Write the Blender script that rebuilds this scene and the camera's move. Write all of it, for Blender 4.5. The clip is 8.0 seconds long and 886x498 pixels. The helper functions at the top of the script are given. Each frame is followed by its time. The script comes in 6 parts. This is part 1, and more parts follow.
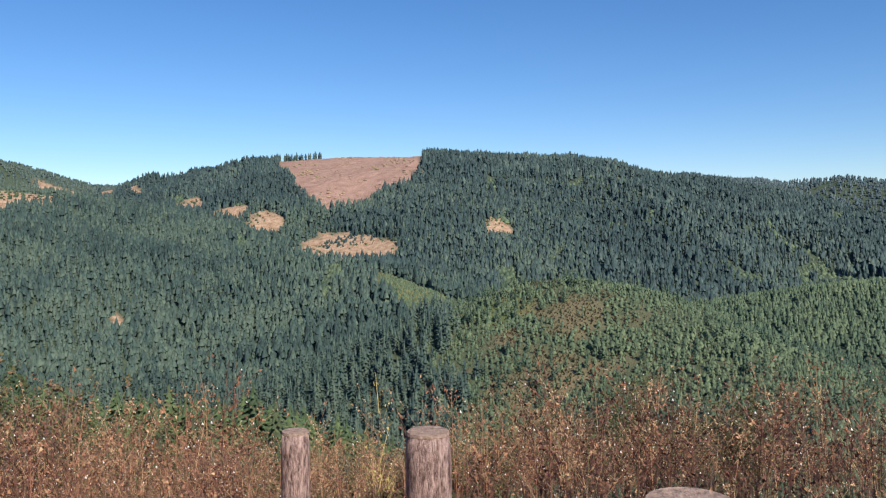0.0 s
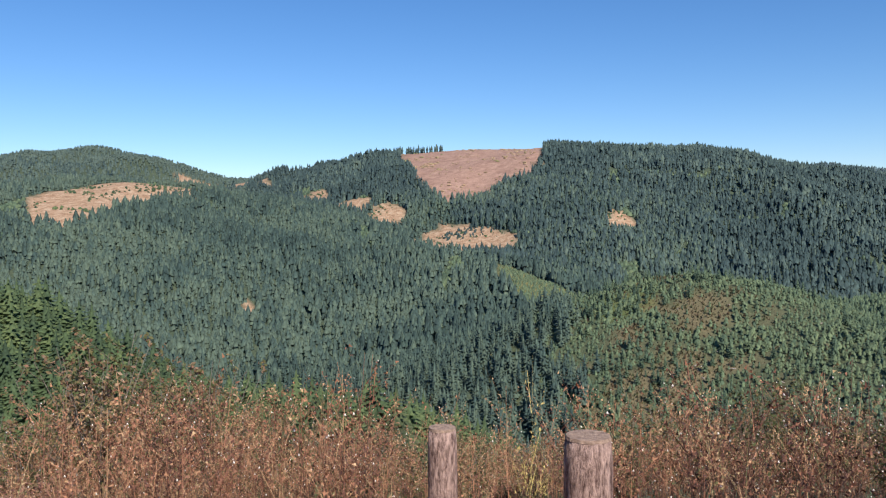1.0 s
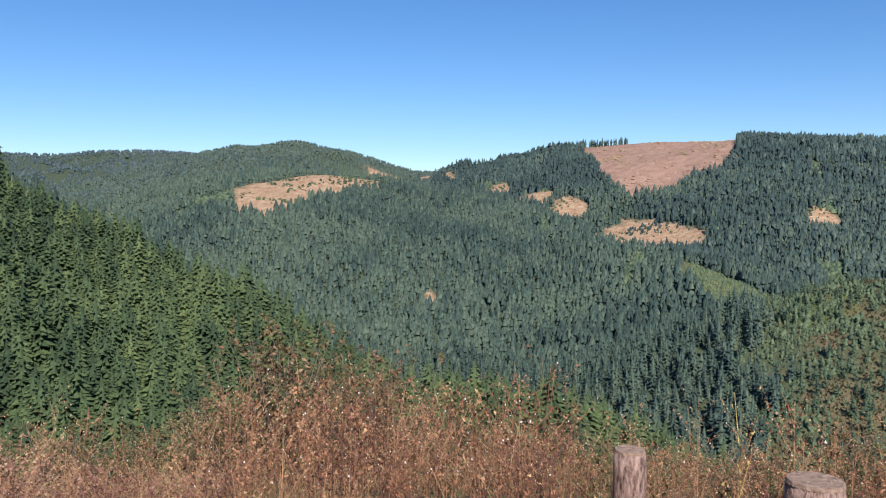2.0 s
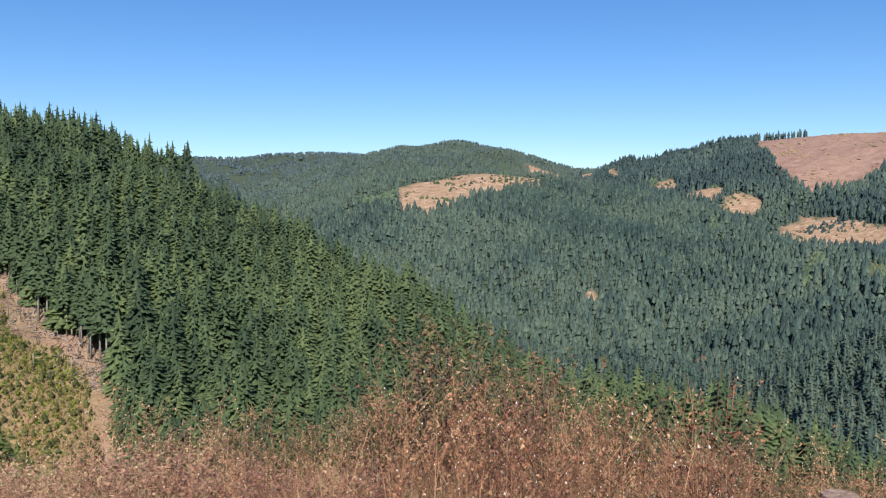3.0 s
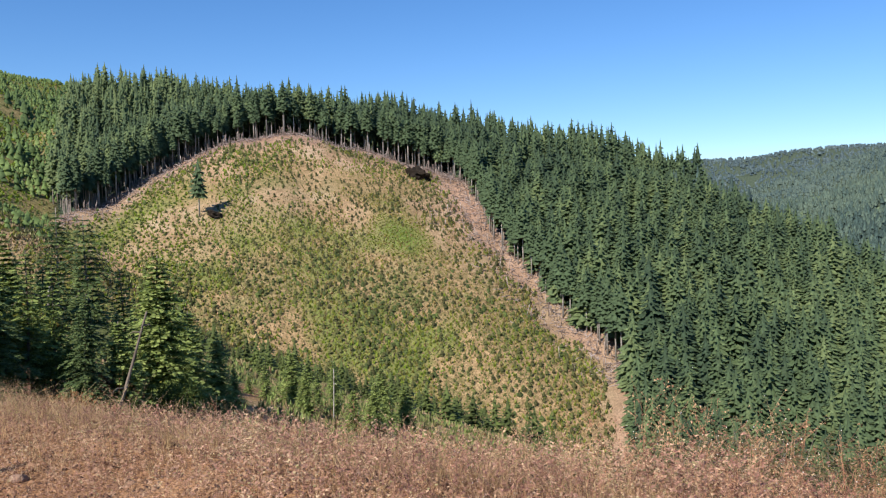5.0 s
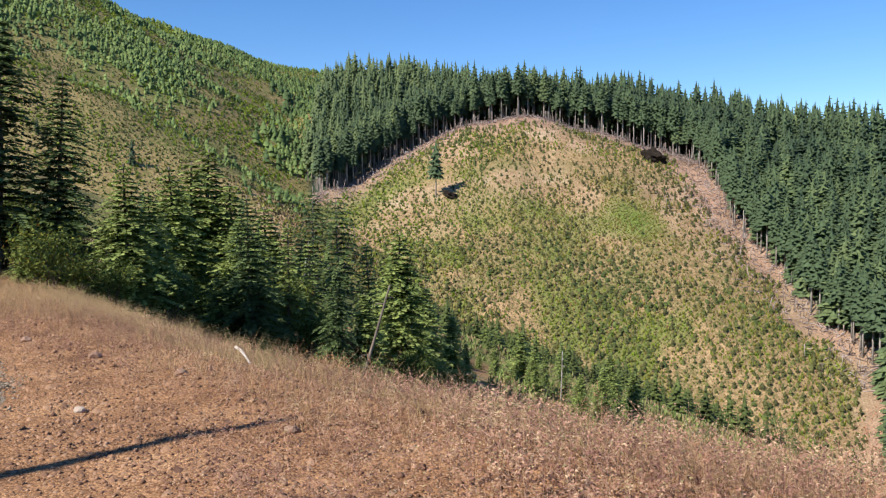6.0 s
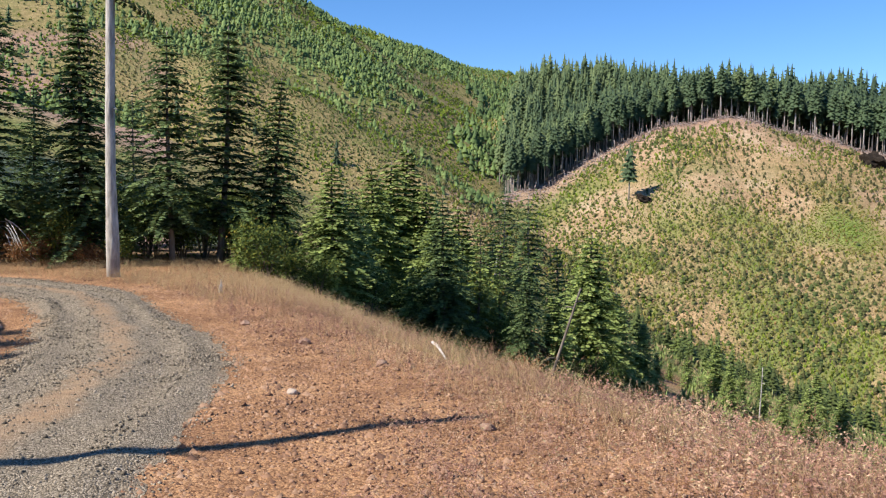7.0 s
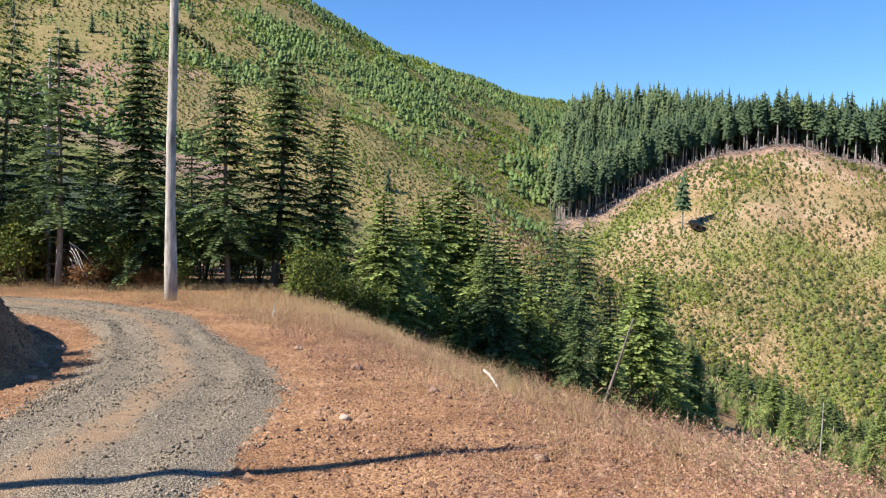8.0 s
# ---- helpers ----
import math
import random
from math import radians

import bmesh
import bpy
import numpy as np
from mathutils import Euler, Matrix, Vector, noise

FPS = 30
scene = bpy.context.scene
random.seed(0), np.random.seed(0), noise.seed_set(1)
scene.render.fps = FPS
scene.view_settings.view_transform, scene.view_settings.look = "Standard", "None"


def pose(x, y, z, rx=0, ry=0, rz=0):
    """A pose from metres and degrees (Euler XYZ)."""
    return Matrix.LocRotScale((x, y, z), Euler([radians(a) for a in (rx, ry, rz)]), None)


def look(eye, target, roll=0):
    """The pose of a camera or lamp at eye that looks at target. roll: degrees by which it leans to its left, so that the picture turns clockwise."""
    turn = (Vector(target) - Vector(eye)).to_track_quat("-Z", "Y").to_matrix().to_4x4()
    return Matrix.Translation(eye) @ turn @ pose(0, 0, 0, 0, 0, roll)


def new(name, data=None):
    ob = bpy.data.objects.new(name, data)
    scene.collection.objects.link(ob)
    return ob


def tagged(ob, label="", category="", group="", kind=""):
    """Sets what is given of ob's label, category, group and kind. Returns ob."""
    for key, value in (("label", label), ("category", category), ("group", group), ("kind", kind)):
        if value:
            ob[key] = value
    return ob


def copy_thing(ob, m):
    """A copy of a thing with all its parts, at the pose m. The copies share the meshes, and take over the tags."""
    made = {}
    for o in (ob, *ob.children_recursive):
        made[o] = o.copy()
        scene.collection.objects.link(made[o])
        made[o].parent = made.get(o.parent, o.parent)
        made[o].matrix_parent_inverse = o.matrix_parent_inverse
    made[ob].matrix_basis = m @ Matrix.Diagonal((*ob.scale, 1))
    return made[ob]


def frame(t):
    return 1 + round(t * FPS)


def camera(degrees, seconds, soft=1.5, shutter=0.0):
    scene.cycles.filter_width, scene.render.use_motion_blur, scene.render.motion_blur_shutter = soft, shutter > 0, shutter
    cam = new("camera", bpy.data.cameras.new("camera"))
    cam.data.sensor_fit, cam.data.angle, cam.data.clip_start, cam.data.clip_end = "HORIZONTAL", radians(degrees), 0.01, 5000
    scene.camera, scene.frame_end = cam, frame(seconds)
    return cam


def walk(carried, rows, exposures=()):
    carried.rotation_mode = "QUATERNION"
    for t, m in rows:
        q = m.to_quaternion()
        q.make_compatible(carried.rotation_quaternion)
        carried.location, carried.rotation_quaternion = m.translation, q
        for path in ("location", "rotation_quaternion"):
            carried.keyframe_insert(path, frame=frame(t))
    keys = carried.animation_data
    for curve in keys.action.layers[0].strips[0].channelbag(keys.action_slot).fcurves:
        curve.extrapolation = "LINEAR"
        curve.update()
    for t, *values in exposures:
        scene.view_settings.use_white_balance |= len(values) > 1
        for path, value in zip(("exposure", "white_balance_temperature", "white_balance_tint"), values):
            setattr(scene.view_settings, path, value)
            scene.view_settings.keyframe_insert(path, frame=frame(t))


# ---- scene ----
# ---- camera ----
# seconds, place, yaw, pitch, roll: a slow pan to the left at arm's length
PATH = (
    (0.0, -0.017, -0.614, 1.7, 0.00, -1.60, 0.70),
    (0.5, -0.070, -0.590, 1.7, 3.35, -1.68, 0.64),
    (1.0, -0.122, -0.522, 1.7, 8.48, -2.07, 0.45),
    (1.5, -0.149, -0.402, 1.7, 14.63, -2.55, 0.32),
    (1.7, -0.160, -0.357, 1.7, 18.11, -2.54, 0.10),
    (2.8, -0.267, -0.114, 1.7, 28.11, -2.76, -0.53),
    (3.0, -0.285, -0.075, 1.7, 32.61, -2.70, -0.14),
    (3.5, -0.330, -0.060, 1.7, 43.28, -2.39, 0.29),
    (4.0, -0.365, -0.100, 1.7, 51.88, -2.25, 1.51),
    (4.5, -0.390, -0.160, 1.7, 58.30, -1.96, 1.79),
    (4.7, -0.405, -0.200, 1.7, 62.00, -1.92, 1.71),
    (6.0, -0.450, -0.400, 1.7, 83.82, -3.06, 0.33),
    (6.5, -0.460, -0.455, 1.7, 90.93, -3.12, -0.34),
    (7.0, -0.465, -0.500, 1.7, 97.21, -3.03, -1.02),
    (7.5, -0.465, -0.525, 1.7, 99.87, -1.81, -1.45),
    (8.0, -0.465, -0.535, 1.7, 100.77, -1.17, -1.48),
)
cam = camera(57.5, 8.0, 1.2)
walk(cam, [(t, pose(x, y, z, 90 + pitch, roll, yaw)) for t, x, y, z, yaw, pitch, roll in PATH],
     exposures=((0.0, 0.38), (2.5, 0.39), (5.0, 0.58), (6.5, 0.77), (8.0, 1.0)))

# ---- light ----
SUN_AZ, SUN_EL = 213.5, 42.0        # degrees, counted to the left from +y
world = bpy.data.worlds.new("sky")
scene.world = world
world.use_nodes = True
wn = world.node_tree.nodes
sky = wn.new("ShaderNodeTexSky")
sky.sky_type, sky.sun_disc = "NISHITA", False
sky.sun_elevation, sky.sun_rotation = radians(SUN_EL), radians(-SUN_AZ)
sky.altitude, sky.air_density, sky.dust_density, sky.ozone_density = 700, 1.0, 0.0, 4.0
wn["Background"].inputs["Strength"].default_value = 0.095
rich = wn.new("ShaderNodeHueSaturation")
rich.inputs["Saturation"].default_value = 1.2
world.node_tree.links.new(sky.outputs["Color"], rich.inputs["Color"])
deep = wn.new("ShaderNodeMix")
deep.data_type, deep.blend_type = "RGBA", "MULTIPLY"
deep.inputs["Factor"].default_value, deep.inputs["B"].default_value = 1.0, (0.94, 0.965, 1.075, 1)
world.node_tree.links.new(rich.outputs["Color"], deep.inputs["A"])
world.node_tree.links.new(deep.outputs["Result"], wn["Background"].inputs["Color"])
sun_data = bpy.data.lights.new("sun", "SUN")
sun_data.energy, sun_data.angle, sun_data.color = 5.0, radians(0.5), (1.0, 0.94, 0.85)
sun = new("sun", sun_data)
saz, sel = radians(SUN_AZ), radians(SUN_EL)
to_sun = Vector((-math.sin(saz) * math.cos(sel), math.cos(saz) * math.cos(sel), math.sin(sel)))
sun.matrix_world = look(to_sun * 80, (0, 0, 0))

# ---- the lie of the land ----
EYE = 1.7


def lattice(ix, iy, seed):
    h = ix.astype(np.int64).astype(np.uint64) * np.uint64(0x9E3779B97F4A7C15) + iy.astype(np.int64).astype(np.uint64) * np.uint64(0xC2B2AE3D27D4EB4F) + np.uint64(seed * 7919 + 13)
    for mult in (0xBF58476D1CE4E5B9, 0x94D049BB133111EB):
        h = (h ^ (h >> np.uint64(31))) * np.uint64(mult)
    h = h ^ (h >> np.uint64(29))
    return (h & np.uint64(0xFFFF)).astype(float) / 65535.0


def value_noise(x, y, seed=0):
    """Smooth noise from 0 to 1 on a unit lattice."""
    ix, iy = np.floor(x), np.floor(y)
    fx, fy = x - ix, y - iy
    fx, fy = fx * fx * (3 - 2 * fx), fy * fy * (3 - 2 * fy)
    a, b = lattice(ix, iy, seed), lattice(ix + 1, iy, seed)
    c, d = lattice(ix, iy + 1, seed), lattice(ix + 1, iy + 1, seed)
    return (a * (1 - fx) + b * fx) * (1 - fy) + (c * (1 - fx) + d * fx) * fy


def fractal(x, y, size, seed=0, octaves=3):
    """Noise from -1 to 1 with features of about the given size in metres."""
    total, amp = 0, 1.0
    for k in range(octaves):
        total = total + amp * (2 * value_noise(x / size * 2 ** k, y / size * 2 ** k, seed + k) - 1)
        amp *= 0.5
    return total / (2 - 0.5 ** (octaves - 1))


def bearing(az, d):
    a = np.radians(az)
    return -np.sin(a) * d, np.cos(a) * d


def azimuth(x, y):
    return np.degrees(np.arctan2(-x, y))


def smooth(a, b, x):
    t = np.clip((x - a) / (b - a), 0, 1)
    return t * t * (3 - 2 * t)


def along(px, py, pts):
    """Distance to a polyline of (x, y, value) and the value at the nearest place."""
    best, val = np.full(px.shape, 1e9), np.zeros(px.shape)
    for (ax, ay, az), (bx, by, bz) in zip(pts[:-1], pts[1:]):
        ux, uy = bx - ax, by - ay
        t = np.clip(((px - ax) * ux + (py - ay) * uy) / (ux * ux + uy * uy), 0, 1)
        d = np.hypot(px - ax - t * ux, py - ay - t * uy)
        near = d < best
        best, val = np.where(near, d, best), np.where(near, az + t * (bz - az), val)
    return best, val


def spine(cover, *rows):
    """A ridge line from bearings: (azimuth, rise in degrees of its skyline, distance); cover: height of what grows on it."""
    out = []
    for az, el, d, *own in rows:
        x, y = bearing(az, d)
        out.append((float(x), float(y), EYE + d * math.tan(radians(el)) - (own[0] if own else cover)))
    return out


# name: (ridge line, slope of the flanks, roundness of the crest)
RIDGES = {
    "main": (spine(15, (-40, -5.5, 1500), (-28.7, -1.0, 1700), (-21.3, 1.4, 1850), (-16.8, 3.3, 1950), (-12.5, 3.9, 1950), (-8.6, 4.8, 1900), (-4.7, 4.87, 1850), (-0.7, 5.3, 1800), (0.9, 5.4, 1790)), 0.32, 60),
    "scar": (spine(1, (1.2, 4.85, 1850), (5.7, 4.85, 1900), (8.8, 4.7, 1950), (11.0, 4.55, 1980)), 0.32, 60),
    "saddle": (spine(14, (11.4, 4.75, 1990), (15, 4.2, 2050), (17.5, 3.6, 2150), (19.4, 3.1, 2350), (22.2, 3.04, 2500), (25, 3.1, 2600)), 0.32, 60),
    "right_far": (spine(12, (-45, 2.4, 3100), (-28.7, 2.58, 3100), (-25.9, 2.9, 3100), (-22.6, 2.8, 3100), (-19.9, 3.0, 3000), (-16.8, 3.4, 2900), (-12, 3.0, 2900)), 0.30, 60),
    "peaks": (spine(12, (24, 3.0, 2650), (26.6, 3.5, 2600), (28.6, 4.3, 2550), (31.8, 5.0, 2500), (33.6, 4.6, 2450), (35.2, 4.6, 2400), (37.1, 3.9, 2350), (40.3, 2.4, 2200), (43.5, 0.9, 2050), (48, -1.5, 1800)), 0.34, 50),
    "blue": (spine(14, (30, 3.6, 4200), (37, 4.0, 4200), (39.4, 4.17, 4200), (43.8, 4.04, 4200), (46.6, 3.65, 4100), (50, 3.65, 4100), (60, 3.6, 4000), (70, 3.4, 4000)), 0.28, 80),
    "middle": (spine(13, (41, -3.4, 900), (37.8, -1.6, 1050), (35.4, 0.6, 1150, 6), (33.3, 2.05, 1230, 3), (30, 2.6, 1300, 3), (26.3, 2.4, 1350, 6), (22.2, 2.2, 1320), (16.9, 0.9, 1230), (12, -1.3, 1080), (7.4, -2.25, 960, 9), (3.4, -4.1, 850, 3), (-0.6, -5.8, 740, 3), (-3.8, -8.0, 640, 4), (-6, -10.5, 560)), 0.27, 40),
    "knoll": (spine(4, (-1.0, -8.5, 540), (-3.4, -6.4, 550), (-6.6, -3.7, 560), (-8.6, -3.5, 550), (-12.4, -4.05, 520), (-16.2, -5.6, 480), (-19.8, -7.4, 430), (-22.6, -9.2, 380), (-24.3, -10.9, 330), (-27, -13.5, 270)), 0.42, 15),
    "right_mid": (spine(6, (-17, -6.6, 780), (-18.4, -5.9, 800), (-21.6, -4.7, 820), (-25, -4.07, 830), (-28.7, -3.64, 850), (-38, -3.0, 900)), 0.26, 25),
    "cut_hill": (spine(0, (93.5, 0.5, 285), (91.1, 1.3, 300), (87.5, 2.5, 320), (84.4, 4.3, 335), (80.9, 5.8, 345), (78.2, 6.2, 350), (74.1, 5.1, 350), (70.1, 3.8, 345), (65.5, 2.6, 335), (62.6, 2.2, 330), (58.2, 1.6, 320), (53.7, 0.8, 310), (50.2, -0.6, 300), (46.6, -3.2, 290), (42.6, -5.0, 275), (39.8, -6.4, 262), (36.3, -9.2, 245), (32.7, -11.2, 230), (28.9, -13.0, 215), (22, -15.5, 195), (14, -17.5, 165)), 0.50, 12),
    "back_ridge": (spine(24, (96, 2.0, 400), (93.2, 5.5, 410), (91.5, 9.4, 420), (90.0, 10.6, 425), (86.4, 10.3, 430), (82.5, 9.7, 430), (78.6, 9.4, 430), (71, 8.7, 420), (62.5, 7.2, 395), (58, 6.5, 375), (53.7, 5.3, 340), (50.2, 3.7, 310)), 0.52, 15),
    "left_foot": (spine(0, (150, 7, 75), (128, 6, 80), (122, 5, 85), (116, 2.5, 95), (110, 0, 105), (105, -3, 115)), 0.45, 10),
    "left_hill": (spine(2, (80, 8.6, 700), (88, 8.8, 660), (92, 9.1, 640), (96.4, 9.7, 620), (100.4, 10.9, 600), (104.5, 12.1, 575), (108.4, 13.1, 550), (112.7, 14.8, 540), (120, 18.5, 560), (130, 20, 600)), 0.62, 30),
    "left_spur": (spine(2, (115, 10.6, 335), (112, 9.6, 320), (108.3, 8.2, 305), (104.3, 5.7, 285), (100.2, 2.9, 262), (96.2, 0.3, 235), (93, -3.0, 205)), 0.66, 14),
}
LIP = ((-400, -180, 0), (-60, -25, 0), (-30, -12.5, 0), (-19, -8.2, 0), (-14.4, -5.6, 0), (-11.2, -3.5, 0), (-9.0, -1.6, 0), (-6.6, 0.5, 0), (-5.3, 1.6, 0), (-4.0, 2.7, 0), (-2, 3.7, 0), (0, 4.2, 0), (4, 4.3, 0), (10, 3.4, 0), (30, -3, 0), (90, -26, 0))
BANK = ((6, -60, 0), (-3, -40, 0), (-9, -24, 0), (-12.0, -15.5, 0), (-12.8, -12.0, 0), (-12.2, -9.9, 0), (-10.6, -8.2, 0), (-8.7, -6.9, 0), (-7.6, -6.5, 0), (-6.2, -6.5, 0), (-2, -6.8, 0), (6, -8, 0), (30, -16, 0), (80, -40, 0))


def beyond_lip(x, y):
    d, _ = along(x, y, LIP)
    lip = np.interp(x, [p[0] for p in LIP], [p[1] for p in LIP])
    return np.where(y > lip, d, -d)


def inside_bank(x, y):
    d, _ = along(x, y, BANK)
    poly, odd = BANK + ((80, -400, 0), (6, -400, 0)), np.zeros(x.shape, bool)
    for (ax, ay, _), (bx, by, _) in zip(poly, poly[1:] + poly[:1]):
        cross = ((ay > y) != (by > y)) & (x < (bx - ax) * (y - ay) / (by - ay + 1e-12) + ax)
        odd ^= cross
    return np.where(odd, d, -d)


def ridge_form(x, y, line, slope, crest):
    """The height of a ridge with falling flanks, and the distance from its line."""
    top, near = np.full(x.shape, -1e9), np.full(x.shape, 1e9)
    for (ax, ay, az), (bx, by, bz) in zip(line[:-1], line[1:]):
        ux, uy = bx - ax, by - ay
        t = np.clip(((x - ax) * ux + (y - ay) * uy) / (ux * ux + uy * uy), 0, 1)
        d = np.hypot(x - ax - t * ux, y - ay - t * uy)
        top = np.maximum(top, az + t * (bz - az) - slope * (np.sqrt(d * d + crest * crest) - crest))
        near = np.minimum(near, d)
    return top, near


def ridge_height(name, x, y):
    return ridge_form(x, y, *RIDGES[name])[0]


def height(x, y):
    """The ground's height over the plan."""
    x, y = np.asarray(x, float), np.asarray(y, float)
    r = np.hypot(x, y)
    s = beyond_lip(x, y)
    out = np.maximum(s, 0)
    fall = np.interp(azimuth(x, y), (20, 45, 72, 80, 88, 98, 105, 112, 120), (0.36, 0.33, 0.27, 0.25, 0.22, 0.165, 0.13, 0.09, 0.05))
    z = -fall * out - 0.06 * np.maximum(out - 40, 0) - 1.8 * smooth(0, 7, out) * smooth(118, 104, azimuth(x, y)) * smooth(42, 66, azimuth(x, y))
    z = z + np.clip(fractal(x, y, 9, 3) * 0.25, -0.3, 0.3) * smooth(0, 6, s)
    b = np.maximum(inside_bank(x, y), 0)
    z = z + 1.2 * np.minimum(b, 0.9) + 0.6 * np.maximum(b - 0.85, 0)
    z = z + 0.05 * fractal(x, y, 2.5, 5) * smooth(40, 8, r) + 0.025 * fractal(x, y, 0.6, 8) * smooth(25, 6, r)
    z = np.maximum(z, -130 + 8 * fractal(x, y, 150, 9))
    calm = np.ones(x.shape)
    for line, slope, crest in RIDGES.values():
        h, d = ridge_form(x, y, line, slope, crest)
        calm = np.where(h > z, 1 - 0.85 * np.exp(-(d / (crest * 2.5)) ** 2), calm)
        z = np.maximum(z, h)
    warp = 60 * fractal(x, y, 240, 78, 2)
    gully = 1 - 2.4 * np.abs(fractal(x + warp, 0.62 * (y - warp), 250, 77, 2))
    az = azimuth(x, y)
    calm = calm * (1 - 0.9 * np.exp(-((az - 6.8) / 5) ** 2 - ((r - 1140) / 150) ** 2))
    rough = (smooth(450, 800, r) * 10 + smooth(850, 1300, r) * 16) * gully + smooth(110, 500, r) * 8 * fractal(x, y, 170, 21, 3) + smooth(60, 200, r) * 1.6 * fractal(x, y, 40, 31, 3)
    rough = rough * (1 - 0.6 * smooth(98, 106, azimuth(x, y)))
    return z + calm * rough * np.clip((r - 60) / 400, 0.15, 1)

# ---- materials ----
def material(name, rough=0.9, spec=0.2):
    m = bpy.data.materials.new(name)
    m.use_nodes = True
    b = m.node_tree.nodes["Principled BSDF"]
    b.inputs["Roughness"].default_value = rough
    b.inputs["Specular IOR Level"].default_value = spec
    return m, m.node_tree.nodes, m.node_tree.links, b


def ramp_of(nodes, links, source, *stops):
    r = nodes.new("ShaderNodeValToRGB")
    el = r.color_ramp.elements
    while len(el) < len(stops):
        el.new(0.5)
    for e, (p, c) in zip(el, stops):
        e.position, e.color = p, (*c, 1)
    links.new(source, r.inputs["Fac"])
    return r.outputs["Color"]


def noise_of(nodes, links, scale, detail=4.0, rough=0.6, coords=None):
    n = nodes.new("ShaderNodeTexNoise")
    n.inputs["Scale"].default_value, n.inputs["Detail"].default_value, n.inputs["Roughness"].default_value = scale, detail, rough
    links.new(coords, n.inputs["Vector"])
    return n.outputs["Fac"]


def mix_of(nodes, links, fac, a, b, blend="MIX"):
    m = nodes.new("ShaderNodeMix")
    m.data_type, m.blend_type = "RGBA", blend
    for socket, value in ((m.inputs["Factor"], fac), (m.inputs["A"], a), (m.inputs["B"], b)):
        if isinstance(value, (int, float)):
            socket.default_value = value
        elif isinstance(value, tuple):
            socket.default_value = (*value, 1)
        else:
            links.new(value, socket)
    return m.outputs["Result"]


def value_of(nodes, links, op, a, b):
    m = nodes.new("ShaderNodeMath")
    m.operation, m.use_clamp = op, False
    for socket, value in ((m.inputs[0], a), (m.inputs[1], b)):
        if isinstance(value, (int, float)):
            socket.default_value = value
        else:
            links.new(value, socket)
    return m.outputs[0]


def attribute_of(nodes, name):
    a = nodes.new("ShaderNodeAttribute")
    a.attribute_name = name
    return a.outputs["Fac"]


def bump_of(nodes, links, bsdf, source, distance, strength=1.0):
    b = nodes.new("ShaderNodeBump")
    b.inputs["Distance"].default_value, b.inputs["Strength"].default_value = distance, strength
    links.new(source, b.inputs["Height"])
    links.new(b.outputs["Normal"], bsdf.inputs["Normal"])


def place_of(nodes):
    return nodes.new("ShaderNodeNewGeometry").outputs["Position"]


def see_through(n, l, b, tone, amount):
    """Light shining through thin leaves."""
    t, mix = n.new("ShaderNodeBsdfTranslucent"), n.new("ShaderNodeMixShader")
    l.new(tone, t.inputs["Color"])
    mix.inputs["Fac"].default_value = amount
    l.new(b.outputs["BSDF"], mix.inputs[1])
    l.new(t.outputs["BSDF"], mix.inputs[2])
    l.new(mix.outputs["Shader"], n["Material Output"].inputs["Surface"])


def foliage(name, dark, mid, light, grain=1.5, translucent=0.0):
    """Leaves or needles: each plant's tint, its painted crown shade, and a grain inside it."""
    m, n, l, b = material(name, 0.75, 0.25)
    p = place_of(n)
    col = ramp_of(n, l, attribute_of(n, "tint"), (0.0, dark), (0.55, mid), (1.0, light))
    g = ramp_of(n, l, noise_of(n, l, grain, 3, 0.7, p), (0.3, (0.55, 0.55, 0.55)), (0.7, (1.25, 1.25, 1.25)))
    tone = mix_of(n, l, 1.0, col, g, "MULTIPLY")
    l.new(tone, b.inputs["Base Color"])
    if translucent:
        see_through(n, l, b, tone, translucent)
    return m


def bark(name, a, b_, scale=6.0, stretch=0.22, span=(0.3, 0.7), relief=0.03):
    m, n, l, b = material(name, 0.9, 0.15)
    mp = n.new("ShaderNodeMapping")
    mp.inputs["Scale"].default_value = (1, 1, stretch)
    l.new(place_of(n), mp.inputs["Vector"])
    f = noise_of(n, l, scale, 5, 0.7, mp.outputs["Vector"])
    l.new(ramp_of(n, l, f, (span[0], a), (span[1], b_)), b.inputs["Base Color"])
    bump_of(n, l, b, f, relief)
    return m


